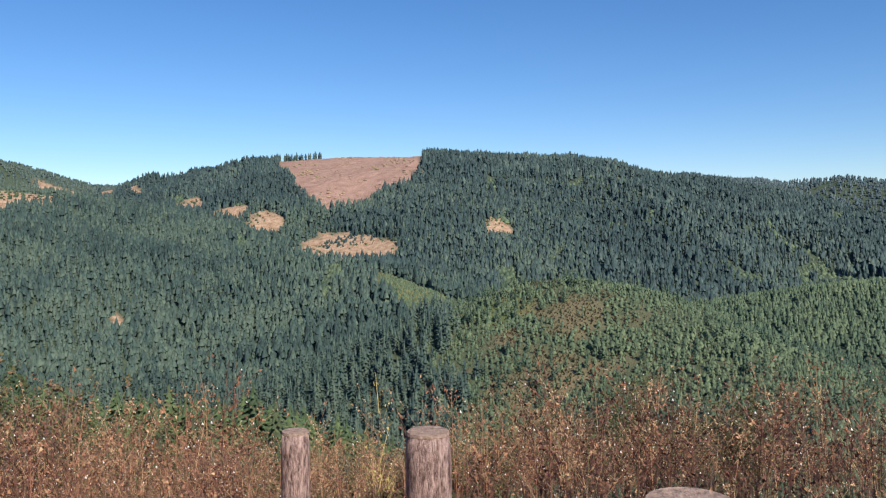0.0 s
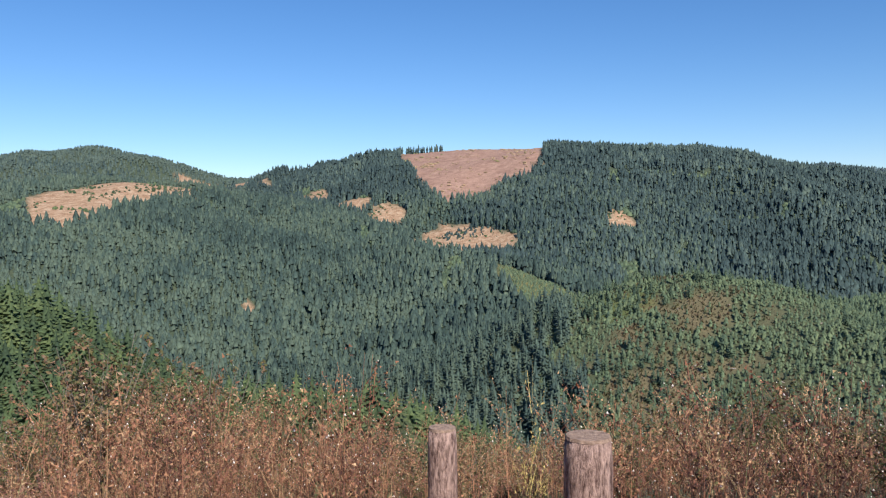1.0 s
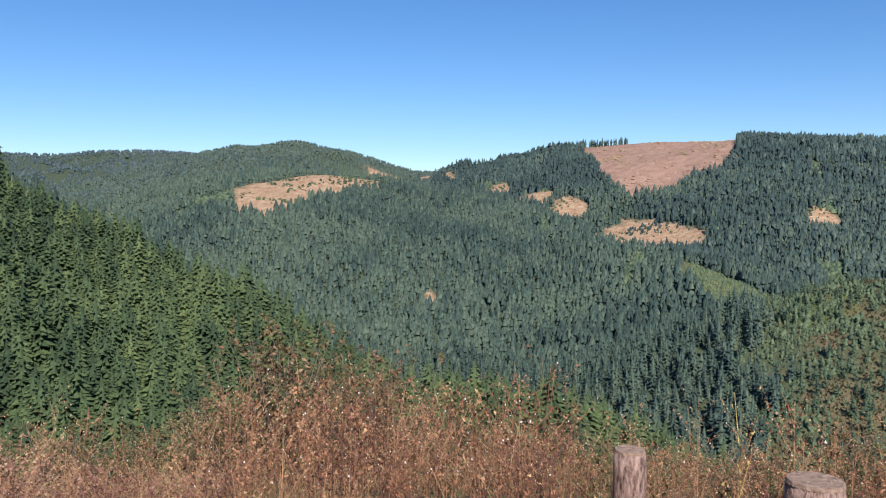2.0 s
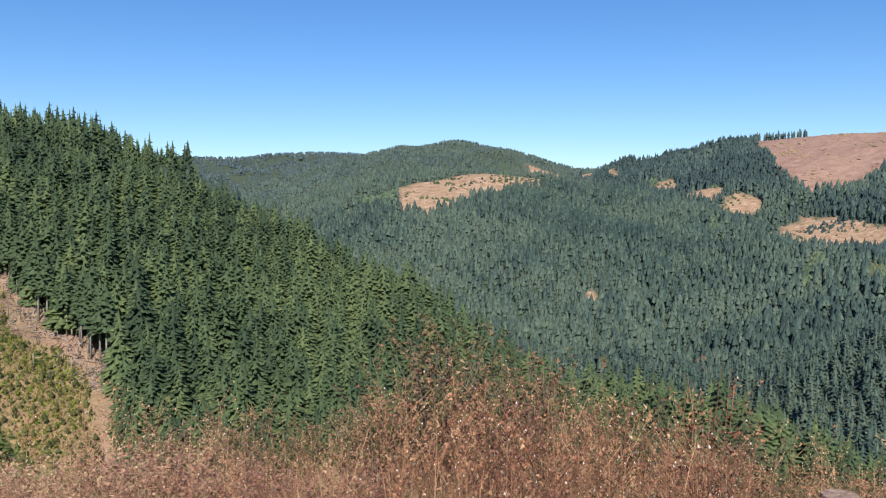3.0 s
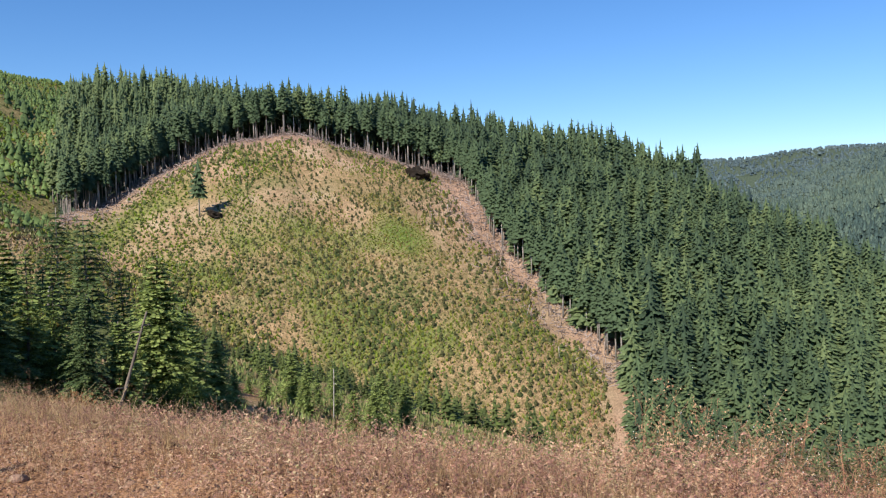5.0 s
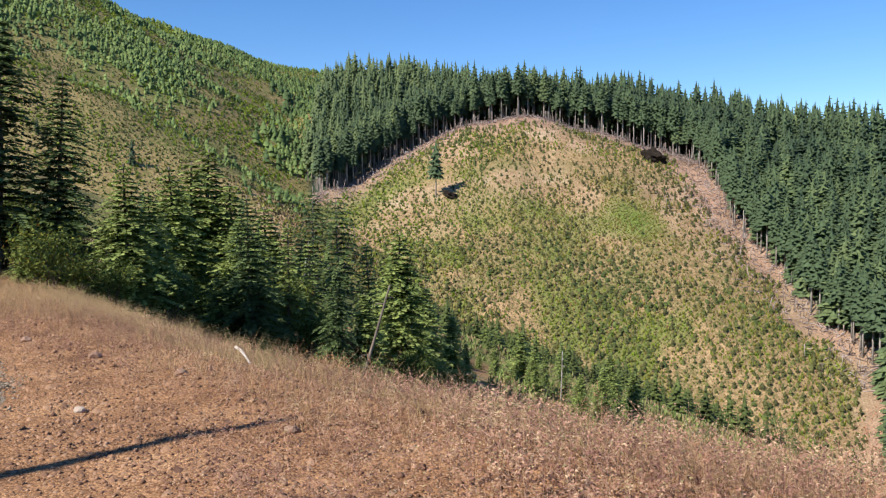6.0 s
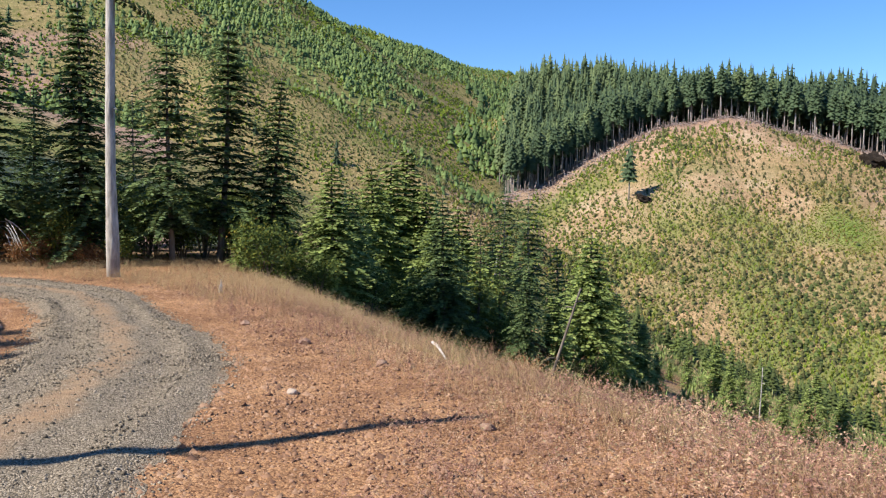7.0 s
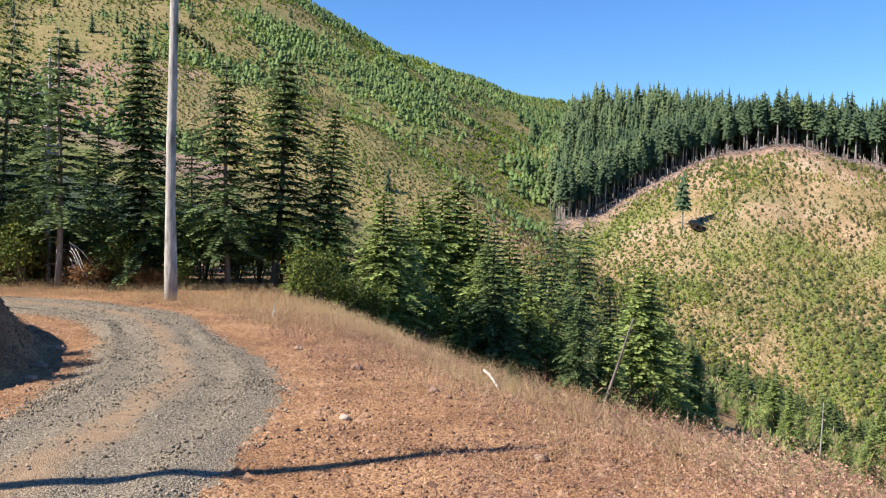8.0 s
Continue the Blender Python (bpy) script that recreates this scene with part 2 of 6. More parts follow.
def ground_material():
    m, n, l, b = material("hillside", 0.95, 0.1)
    p = place_of(n)
    big, mid, fine = noise_of(n, l, 0.02, 4, 0.6, p), noise_of(n, l, 0.25, 5, 0.65, p), noise_of(n, l, 2.5, 5, 0.7, p)
    # forest floor
    col = ramp_of(n, l, mid, (0.35, (0.048, 0.072, 0.05)), (0.65, (0.09, 0.11, 0.07)))
    # cut-over land: bracken, dry grass and bare earth
    patch = noise_of(n, l, 0.045, 6, 0.66, p)
    cut = ramp_of(n, l, patch, (0.38, (0.41, 0.262, 0.128)), (0.49, (0.31, 0.21, 0.095)), (0.56, (0.20, 0.165, 0.06)), (0.66, (0.125, 0.155, 0.036)))
    dry = ramp_of(n, l, noise_of(n, l, 0.55, 7, 0.72, p), (0.38, (0.085, 0.088, 0.032)), (0.5, (0.26, 0.178, 0.098)), (0.62, (0.44, 0.31, 0.175)))
    cut = mix_of(n, l, 0.6, cut, dry)
    col = mix_of(n, l, attribute_of(n, "cut"), col, cut)
    fern = ramp_of(n, l, noise_of(n, l, 0.5, 5, 0.7, p), (0.3, (0.09, 0.125, 0.03)), (0.7, (0.185, 0.235, 0.055)))
    col = mix_of(n, l, attribute_of(n, "fern"), col, fern)
    # bare slash and earth
    bare = ramp_of(n, l, noise_of(n, l, 0.12, 6, 0.7, p), (0.34, (0.24, 0.14, 0.088)), (0.5, (0.39, 0.255, 0.162)), (0.66, (0.50, 0.37, 0.262)))
    col = mix_of(n, l, attribute_of(n, "bare"), col, bare)
    # reddish old slash
    red = ramp_of(n, l, noise_of(n, l, 0.06, 6, 0.7, p), (0.3, (0.25, 0.145, 0.113)), (0.7, (0.42, 0.272, 0.207)))
    col = mix_of(n, l, attribute_of(n, "slash"), col, red)
    col = mix_of(n, l, 1.0, col, ramp_of(n, l, fine, (0.3, (0.42, 0.42, 0.42)), (0.7, (1.38, 1.38, 1.38))), "MULTIPLY")
    # the landing: orange clay, reddish chips, dry stubble
    clay = ramp_of(n, l, noise_of(n, l, 0.8, 6, 0.7, p), (0.32, (0.155, 0.088, 0.052)), (0.5, (0.265, 0.152, 0.082)), (0.68, (0.39, 0.245, 0.14)))
    v = n.new("ShaderNodeTexVoronoi")
    v.inputs["Scale"].default_value = 58
    l.new(p, v.inputs["Vector"])
    chips = ramp_of(n, l, v.outputs["Color"], (0.15, (0.5, 0.42, 0.40)), (0.5, (0.95, 0.95, 0.95)), (0.9, (1.45, 1.4, 1.3)))
    clay = mix_of(n, l, 1.0, clay, chips, "MULTIPLY")
    grit = n.new("ShaderNodeTexVoronoi")
    grit.inputs["Scale"].default_value = 150
    l.new(p, grit.inputs["Vector"])
    clay = mix_of(n, l, 1.0, clay, ramp_of(n, l, grit.outputs["Color"], (0.15, (0.55, 0.48, 0.46)), (0.5, (1.0, 0.98, 0.95)), (0.9, (1.35, 1.3, 1.22))), "MULTIPLY")
    col = mix_of(n, l, attribute_of(n, "landing"), col, clay)
    l.new(col, b.inputs["Base Color"])
    bare_ground = attribute_of(n, "landing")
    swell = value_of(n, l, "MULTIPLY", fine, value_of(n, l, "SUBTRACT", 1.0, value_of(n, l, "MULTIPLY", bare_ground, 0.9)))
    pebbles = value_of(n, l, "MULTIPLY", value_of(n, l, "MULTIPLY", v.outputs["Distance"], bare_ground), -0.05)
    bump_of(n, l, b, value_of(n, l, "ADD", swell, pebbles), 0.12, 0.8)
    return m


GROUND = ground_material()
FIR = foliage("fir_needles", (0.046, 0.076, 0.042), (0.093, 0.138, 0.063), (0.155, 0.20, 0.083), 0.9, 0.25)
# Distance haze put into the base colour: the farthest needles are painted bluer.
HAZE_FIR = foliage("distant_haze_needles", (0.055, 0.085, 0.094), (0.08, 0.115, 0.122), (0.11, 0.148, 0.15), 0.1)
# Far needles, their blue cast partly haze put into the colour.
HAZY_BLUE_FIR = foliage("hazy_blue_green_needles", (0.031, 0.054, 0.055), (0.056, 0.089, 0.084), (0.094, 0.13, 0.104), 0.3)
OLIVE_FIR = foliage("olive_needles", (0.046, 0.062, 0.034), (0.085, 0.11, 0.054), (0.14, 0.165, 0.078), 0.9, 0.25)
# Blue raised in this tone too, towards the haze of the far slopes.
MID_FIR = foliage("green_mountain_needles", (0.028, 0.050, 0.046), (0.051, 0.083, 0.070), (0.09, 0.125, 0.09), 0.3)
YOUNG = foliage("young_fir_needles", (0.055, 0.054, 0.02), (0.09, 0.092, 0.03), (0.145, 0.155, 0.046), 2.0, 0.2)
BRIGHT_FIR = foliage("bright_young_needles", (0.072, 0.116, 0.042), (0.13, 0.196, 0.062), (0.205, 0.275, 0.088), 0.6, 0.25)
SCRUB_LEAF = foliage("scrub_leaves", (0.045, 0.075, 0.05), (0.08, 0.118, 0.07), (0.125, 0.165, 0.088), 0.3)
BRACKEN = foliage("bracken_leaves", (0.40, 0.27, 0.12), (0.29, 0.30, 0.065), (0.25, 0.34, 0.04), 1.2, 0.3)
LOW_BRUSH = foliage("low_brush", (0.42, 0.28, 0.17), (0.25, 0.205, 0.10), (0.17, 0.225, 0.065), 0.5)
DARK_BRUSH = foliage("dark_leafy_brush", (0.062, 0.078, 0.024), (0.09, 0.118, 0.034), (0.135, 0.175, 0.045), 1.2, 0.2)
RUST_BRUSH = foliage("brown_brush", (0.17, 0.105, 0.068), (0.12, 0.10, 0.055), (0.085, 0.10, 0.045), 0.5)
PALE_BARK = bark("pale_bark", (0.13, 0.11, 0.095), (0.38, 0.33, 0.29))
BARK = bark("fir_bark", (0.07, 0.055, 0.045), (0.24, 0.20, 0.165))


# ---- meshes ----
def mesh_of(name, verts, faces, mats, tint=None, slots=None, shade=False):
    """A mesh object from arrays of corners and triangles (or quads)."""
    verts, faces = np.asarray(verts, np.float32), np.asarray(faces, np.int32)
    me = bpy.data.meshes.new(name)
    k = faces.shape[1]
    me.vertices.add(len(verts))
    me.vertices.foreach_set("co", verts.ravel())
    me.loops.add(faces.size)
    me.loops.foreach_set("vertex_index", faces.ravel())
    me.polygons.add(len(faces))
    me.polygons.foreach_set("loop_start", np.arange(0, faces.size, k, dtype=np.int32))
    for m in mats:
        me.materials.append(m)
    if slots is not None:
        me.polygons.foreach_set("material_index", np.asarray(slots, np.int32))
    if shade:
        me.polygons.foreach_set("use_smooth", np.ones(len(faces), bool))
    if tint is not None:
        me.attributes.new("tint", "FLOAT", "POINT").data.foreach_set("value", np.asarray(tint, np.float32))
    me.update(calc_edges=True)
    return me


def spread(templates, xs, ys, zs, heights, widths, tints, rng, tips=0.0):
    """Copies of small templates (corners, triangles, slots) joined into arrays, each turned and scaled."""
    V, F, S, T, base = [], [], [], [], 0
    kind = rng.integers(0, len(templates), len(xs))
    for k, (tv, tf, tsl) in enumerate(templates):
        i = np.flatnonzero(kind == k)
        if not len(i):
            continue
        a = rng.uniform(0, 2 * np.pi, len(i))
        c, s = np.cos(a)[:, None], np.sin(a)[:, None]
        w, h = widths[i][:, None], heights[i][:, None]
        v = np.stack([(tv[:, 0] * c - tv[:, 1] * s) * w + xs[i][:, None],
                      (tv[:, 0] * s + tv[:, 1] * c) * w + ys[i][:, None],
                      tv[:, 2] * h + zs[i][:, None]], -1)
        V.append(v.reshape(-1, 3))
        F.append((tf[None] + (np.arange(len(i)) * len(tv))[:, None, None] + base).reshape(-1, 3))
        S.append(np.tile(tsl, len(i)))
        # Shade put into the tint: insides darker, outer tips and tops lighter.
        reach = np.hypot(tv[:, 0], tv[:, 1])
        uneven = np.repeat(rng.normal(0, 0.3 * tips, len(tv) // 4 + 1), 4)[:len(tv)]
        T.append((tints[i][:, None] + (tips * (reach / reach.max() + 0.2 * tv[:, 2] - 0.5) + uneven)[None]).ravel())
        base += len(i) * len(tv)
    return np.concatenate(V), np.concatenate(F), np.concatenate(T), np.concatenate(S)


def cone_tree(rng, tiers, sides, crown_from, trunk=True, ragged=0.35, power=0.85):
    """A conifer, one high and about two wide: drooping ragged whorls round a thin trunk."""
    V, F, S = [], [], []
    for k in range(tiers):
        f = k / tiers
        z0 = crown_from + (1 - crown_from) * f
        z1 = min(1.0, z0 + (1 - crown_from) * 1.9 / tiers)
        if k == tiers - 1:
            z1 = 1.0
        r = (1 - f) ** power * (0.92 + 0.16 * rng.random())
        if f < 0.15:
            r *= 0.8
        b = len(V)
        turn = rng.random() * 6.3
        for j in range(sides):
            a = turn + 2 * math.pi * j / sides
            q = r * ((1.0 if j % 2 else 1.0 - ragged * 1.25) + rng.uniform(-ragged, ragged) * 0.5)
            V.append((q * math.cos(a), q * math.sin(a), z0 + rng.uniform(-0.4, 0.4) * (1 - crown_from) / tiers))
        V.append((0, 0, z1))
        for j in range(sides):
            F.append((b + j, b + (j + 1) % sides, b + sides))
            S.append(0)
    if trunk:
        b = len(V)
        for z, r in ((-0.03, 0.085), (0.75, 0.03)):
            for j in range(4):
                V.append((r * math.cos(j * 1.571), r * math.sin(j * 1.571), z))
        for j in range(4):
            i = (j + 1) % 4
            F += [(b + j, b + i, b + 4 + i), (b + j, b + 4 + i, b + 4 + j)]
            S += [1, 1]
    return np.array(V), np.array(F), np.array(S)


def bough_tree(rng, boughs, crown_from, trunk=True, power=0.85, droop=0.09, slim=1.0):
    """A conifer, one high and about two wide: whorls of broad drooping boughs round an added core, tinted dark for
    inner shade, the uppermost level.
    """
    V, F, S = [], [], []
    span = 1 - crown_from
    for k in range(boughs):
        f = 1 - math.sqrt(1 - (k + rng.random()) / boughs * 0.995)
        z = crown_from + span * f * 0.965
        q = ((1 - f) ** power * (0.72 + 0.28 * min(1.0, 4 * f + 0.2)) + 0.14 * (1 - f ** 6)) * rng.uniform(0.72, 1.1)
        a = k * 2.39996 + rng.uniform(-0.4, 0.4)
        w = slim * (0.045 + 0.21 * q * rng.uniform(0.7, 1.3))
        c, s = math.cos(a), math.sin(a)
        fall = droop * q * (1.25 - 1.15 * f + rng.uniform(-0.25, 0.35))
        m = 0.58 * q
        b = len(V)
        V.extend(((0.1 * q * c, 0.1 * q * s, z + 0.012), (m * c + w * s, m * s - w * c, z - 0.62 * fall - 0.16 * w * droop / 0.09), (q * c, q * s, z - fall), (m * c - w * s, m * s + w * c, z - 0.62 * fall - 0.16 * w * droop / 0.09)))
        F += [(b, b + 1, b + 2), (b, b + 2, b + 3)]
        S += [0, 0]
    for k in range(3):
        b, z0, r = len(V), crown_from + span * (0.0 + 0.3 * k), 0.5 * (1 - 0.31 * k) ** power
        for j in range(6):
            q = r * rng.uniform(0.75, 1.2)
            V.append((q * math.cos(j * 1.047 + k), q * math.sin(j * 1.047 + k), z0 - 0.03 * rng.random()))
        V.append((0, 0, z0 + (0.375 if k == 2 else 0.45) * span))
        for j in range(6):
            F.append((b + j, b + (j + 1) % 6, b + 6))
            S.append(0)
    if trunk:
        b = len(V)
        for z, r in ((-0.03, 0.075), (0.8, 0.012)):
            for j in range(4):
                V.append((r * math.cos(j * 1.571), r * math.sin(j * 1.571), z))
        for j in range(4):
            i = (j + 1) % 4
            F += [(b + j, b + i, b + 4 + i), (b + j, b + 4 + i, b + 4 + j)]
            S += [1, 1]
    return np.array(V, float), np.array(F), np.array(S)


def tuft(rng):
    """A few leafy blades of low brush."""
    V, F = [], []
    for j in range(5):
        a = 1.257 * j + rng.uniform(-0.5, 0.5)
        c, s, w = math.cos(a), math.sin(a), rng.uniform(0.25, 0.5)
        q = rng.uniform(0.1, 0.6)
        k = len(V)
        V += [(-w * s, w * c, 0), (w * s, -w * c, 0.1), (q * c, q * s, rng.uniform(0.55, 1.1))]
        F.append((k, k + 1, k + 2))
    return np.array(V), np.array(F), np.zeros(len(F), int)


# ---- zones of the plan ----
def crest_range(az):
    return np.interp(az, (14, 29, 36, 43, 50, 58, 65.5, 70, 74, 78, 81, 84.4, 87.5, 91, 93.5), (165, 215, 245, 275, 300, 320, 335, 345, 350, 350, 345, 335, 320, 300, 285))


def stand_end(d):
    """Bearing at which the ridge's fir stand gives way to the left-hand hill."""
    return np.interp(d, (300, 345, 400, 440), (93.6, 93.2, 92.2, 91.9))


def timber_edge(d):
    return np.interp(d, (150, 211, 221, 230, 248, 277, 322, 345), (53.5, 55.1, 56.0, 58.3, 60.2, 63.3, 65.2, 66.5))


def oval(az, d, a0, d0, ha, hd, ragged=0.5, seed=70):
    x, y = bearing(az, d)
    q = ((az - a0) / ha) ** 2 + ((d - d0) / hd) ** 2
    return q + ragged * fractal(x, y, 70, seed) + 0.6 * ragged * fractal(x, y, 25, seed + 5)


def bare_patches(az, d):
    """Logged clearings far off: 1 inside."""
    q = np.minimum.reduce([oval(az, d, -4.1, 1240, 1.2, 36),
                           oval(az, d, 22.1, 768, 0.5, 18, 0.9), oval(az, d, 12.5, 1345, 1.3, 60),
                           oval(az, d, 17.4, 1540, 1.1, 85), oval(az, d, 14.8, 1420, 1.3, 45), oval(az, d, 22.6, 1600, 1.8, 110)])
    x, y = bearing(az, d)
    lift = np.degrees(np.arctan2(height(x, y) - EYE, d)) + 0.12 * fractal(x, y, 50, 71)
    long = (lift > np.interp(az, (24.6, 26, 28, 30, 32, 33.6, 35.8), (2.1, 1.8, 1.45, 0.85, 0.2, -0.4, -0.1))) & (d > 950) & (d < np.interp(az, (24.6, 30, 33.3, 35.8), (1360, 1315, 1250, 1170))) & (az > 24.6) & (az < 35.8)
    saddle = (az > 20.4) & (az < 26.5) & (d > np.interp(az, (20.4, 22, 23.5, 26.5), (1830, 1920, 2130, 2220)) + 30 * fractal(x, y, 80, 73)) & (d < np.interp(az, (20.4, 22, 23.5, 26.5), (1870, 2090, 2340, 2330)))
    wide = ((az - 6.8) / 3.6) ** 2 + ((lift + 1.55) / 1.2) ** 2 + 0.5 * fractal(x, y, 45, 74) < 1
    return np.maximum.reduce([np.clip((1.15 - q) / 0.3, 0, 1), long, saddle, wide & (d > 1000) & (d < 1330)])


def cut_rim(az, d, x, y):
    """The pale slash strip along the timber's edge and below the ridge."""
    n = fractal(x, y, 14, 49)
    side = smooth(4.4, 1.4, az - timber_edge(d) + 2.4 * n) * (az > timber_edge(d) - 1.5) * (d > 180) * (d < crest_range(az) + 4)
    top = smooth(27, 9, crest_range(az) - d + 14 * n) * (az > 64) * (az < 94) * (d < crest_range(az) + 8)
    return np.maximum(side, top) * (az < 94)


def off_rim(az, d, x, y, side, top):
    """Clear of the slash strip, whose border wanders."""
    n = fractal(x, y, 14, 49)
    return (az > timber_edge(d) + side - 1.6 * n) & (d < crest_range(az) - top + 8 * n)


def left_green(x, y, d):
    """How thickly young trees cover the left-hand hill."""
    return 0.6 * value_noise(x / 130, y / 80, 6) + 0.75 * value_noise(x / 45, y / 45, 36) + 0.45 * value_noise(x / 15, y / 15, 26) - 0.08 * (d < 300)


def scar_patch(az, d):
    x, y = bearing(az, d)
    low = np.interp(az, (0.9, 1.6, 2.5, 5, 8.3, 10, 11.6), (1780, 1520, 1450, 1395, 1345, 1500, 1840)) + 45 * fractal(x, y, 120, 44)
    return (smooth(0.9, 1.3, az) * smooth(11.7, 11.2, az) * (d > low) * (d < 2100)).astype(float)


def clump(rng):
    """A low ragged dome of leaves."""
    n, V = 7, []
    for z, r in ((0.0, 1.0), (0.55, 0.75)):
        for j in range(n):
            a = 2 * math.pi * (j + 0.5 * (z > 0)) / n + rng.uniform(-0.2, 0.2)
            q = r * rng.uniform(0.65, 1.15)
            V.append((q * math.cos(a), q * math.sin(a), z * rng.uniform(0.7, 1.25) - 0.05))
    V.append((rng.uniform(-0.2, 0.2), rng.uniform(-0.2, 0.2), rng.uniform(0.8, 1.1)))
    F = []
    for j in range(n):
        i = (j + 1) % n
        F += [(j, i, n + j), (i, n + i, n + j), (n + j, n + i, 2 * n)]
    return np.array(V), np.array(F), np.zeros(len(F), int)


def grassy_nose(az, d, x, y):
    """The open young strip along the spine of the middle spur."""
    line = RIDGES["middle"][0]
    near, _ = along(x, y, line)
    front = d < np.interp(az, (-6, -3.8, -0.6, 3.4, 7.4), (560, 640, 740, 850, 960))
    return (az < 4.8) & (az > -6) & (d < 930) & (near < np.where(front, np.interp(az, (-6, 1, 4), (62, 58, 30)), 40) + 12 * fractal(x, y, 60, 47))


def knoll_open(x, y):
    """How open the knoll is: brown slash and brush rather than young trees."""
    az = azimuth(x, y)
    return smooth(-16, -11, az + 5 * fractal(x, y, 90, 46)) * smooth(0.5, 0.68, value_noise(x / 38, y / 38, 81) * 0.6 + value_noise(x / 13, y / 13, 84) * 0.4)


def zone_values(x, y):
    az, d = azimuth(x, y), np.hypot(x, y)
    wob = 2.2 * fractal(x, y, 25, 55)
    s, b = beyond_lip(x, y), inside_bank(x, y)
    cut = (az > timber_edge(d) + 0.15 * wob) & (az < 97) & (d < crest_range(az) + wob) & (d > 40)
    left = (az >= 84) & (az < 180) & (d > 60) & ~((d > crest_range(az)) & (d < 470) & (az < stand_end(d)))
    knoll = (az < 6) & (az > -60) & (d > 60) & (d < 620) & (ridge_height("knoll", x, y) > height(x, y) - 14)
    nose = grassy_nose(az, d, x, y)
    open_knoll = knoll * knoll_open(x, y)
    mid = (az < -60) & (d > 560) & (d < 900)
    near = (s > 0) & (d < 150) & (b < 0) & (az > -90) & (az < 140)
    landing = smooth(3.5, 0.5, s + 1.5 * fractal(x, y, 3, 12)) * smooth(38, 22, d)
    lower = smooth(30, 95, crest_range(az) - d)
    fern = np.maximum.reduce([np.clip(1.6 - 1.4 * oval(az, d, 70.8, 264, 2.9, 17, 0.4), 0, 1), 0.8 * cut * lower * smooth(0.44, 0.68, 0.45 * value_noise(x / 13, y / 13, 15) + 0.25 * value_noise(x / 34, y / 34, 35) + 0.3 * value_noise(x / 4.5, y / 4.5, 25)), left * (0.25 + 0.5 * smooth(0.74, 1.05, left_green(x, y, d))), 0.10 * knoll, 0.4 * nose])
    return {"fern": fern, "cut": np.clip(cut | left | knoll | mid | near | nose, 0, 1) * np.where(knoll, 0.08 + 0.3 * open_knoll, np.where(nose, 0.7, 1.0)), "bare": np.maximum.reduce([bare_patches(az, d), 0.3 * cut_rim(az, d, x, y), 0.75 * cut * smooth(120, 40, crest_range(az) - d) * smooth(0.35, 0.6, value_noise(x / 18, y / 18, 83))]), "slash": np.maximum.reduce([scar_patch(az, d), 0.6 * cut_rim(az, d, x, y), 0.14 * open_knoll, 0.8 * (az > 116) * (d > 30) * (d < 330) * smooth(0.5, 0.68, value_noise(x / 16, y / 16, 88))]), "landing": np.maximum(landing, np.clip(1.3 - oval(az, d, 81.9, 48, 1.2, 7, 0.4), 0, 1))}


# ---- ground ----
def make_ground():
    azs = np.radians(np.concatenate([np.arange(-42, 136, 0.6), np.arange(136, 318, 4.0)]))
    rs = np.concatenate([[0.05], np.arange(0.4, 30, 0.3), 30 * np.exp(np.arange(0, math.log(4900 / 30), 0.023)), [4900]])
    A, R = np.meshgrid(azs, rs)
    x, y = -np.sin(A) * R, np.cos(A) * R
    z = height(x, y)
    n, k = len(azs), len(rs)
    i, j = np.meshgrid(np.arange(k - 1), np.arange(n), indexing="ij")
    a, b = i * n + j, i * n + (j + 1) % n
    faces = np.stack([a, a + n, b + n, b], -1).reshape(-1, 4)
    me = mesh_of("ground", np.stack([x, y, z], -1).reshape(-1, 3), faces, [GROUND], shade=True)
    for key, val in zone_values(x.ravel(), y.ravel()).items():
        me.attributes.new(key, "FLOAT", "POINT").data.foreach_set("value", val.astype(np.float32))
    tagged(new("ground", me), "mountain ground of orange clay, cut-over slopes and forest floor", "ground", kind="structure")


make_ground()


# ---- forests ----
def scatter(rng, az0, az1, d0, d1, spacing, keep):
    """Places over a sector of the plan, evenly by area, thinned by keep(az, d, x, y)."""
    area = 0.5 * (d1 * d1 - d0 * d0) * radians(az1 - az0)
    n = int(area / spacing ** 2)
    k = int(math.sqrt(n)) + 1
    u = (np.arange(n) + rng.random(n)) / n
    v = (np.arange(n) * 0.6180339887 + rng.random(n) * 1.3 / k) % 1
    d, az = np.sqrt(d0 * d0 + (d1 * d1 - d0 * d0) * u), az0 + (az1 - az0) * v
    x, y = bearing(az, d)
    ok = keep(az, d, x, y)
    if d0 > 500:
        ok &= height(*bearing(az, d + 25)) - height(*bearing(az, d - 25)) > -5
    return x[ok], y[ok]


# lit: how strongly crown shade is put into the tint.
def forest(name, label, category, templates, rng, places, tall, wide, tint, mats=(FIR, BARK), vary=0.13, lit=0.45):
    xs, ys = places
    n = len(xs)
    h = tall * rng.normal(1, vary, n).clip(0.6, 1.35) * (1 + 1.6 * vary * fractal(xs, ys, 45, 65))
    w = wide * h / tall * rng.uniform(0.85, 1.15, n)
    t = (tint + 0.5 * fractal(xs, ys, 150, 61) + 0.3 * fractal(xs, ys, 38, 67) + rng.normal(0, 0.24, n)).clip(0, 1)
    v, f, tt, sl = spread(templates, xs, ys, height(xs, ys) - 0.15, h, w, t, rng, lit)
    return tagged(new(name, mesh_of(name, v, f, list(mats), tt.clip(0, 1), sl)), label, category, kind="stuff")


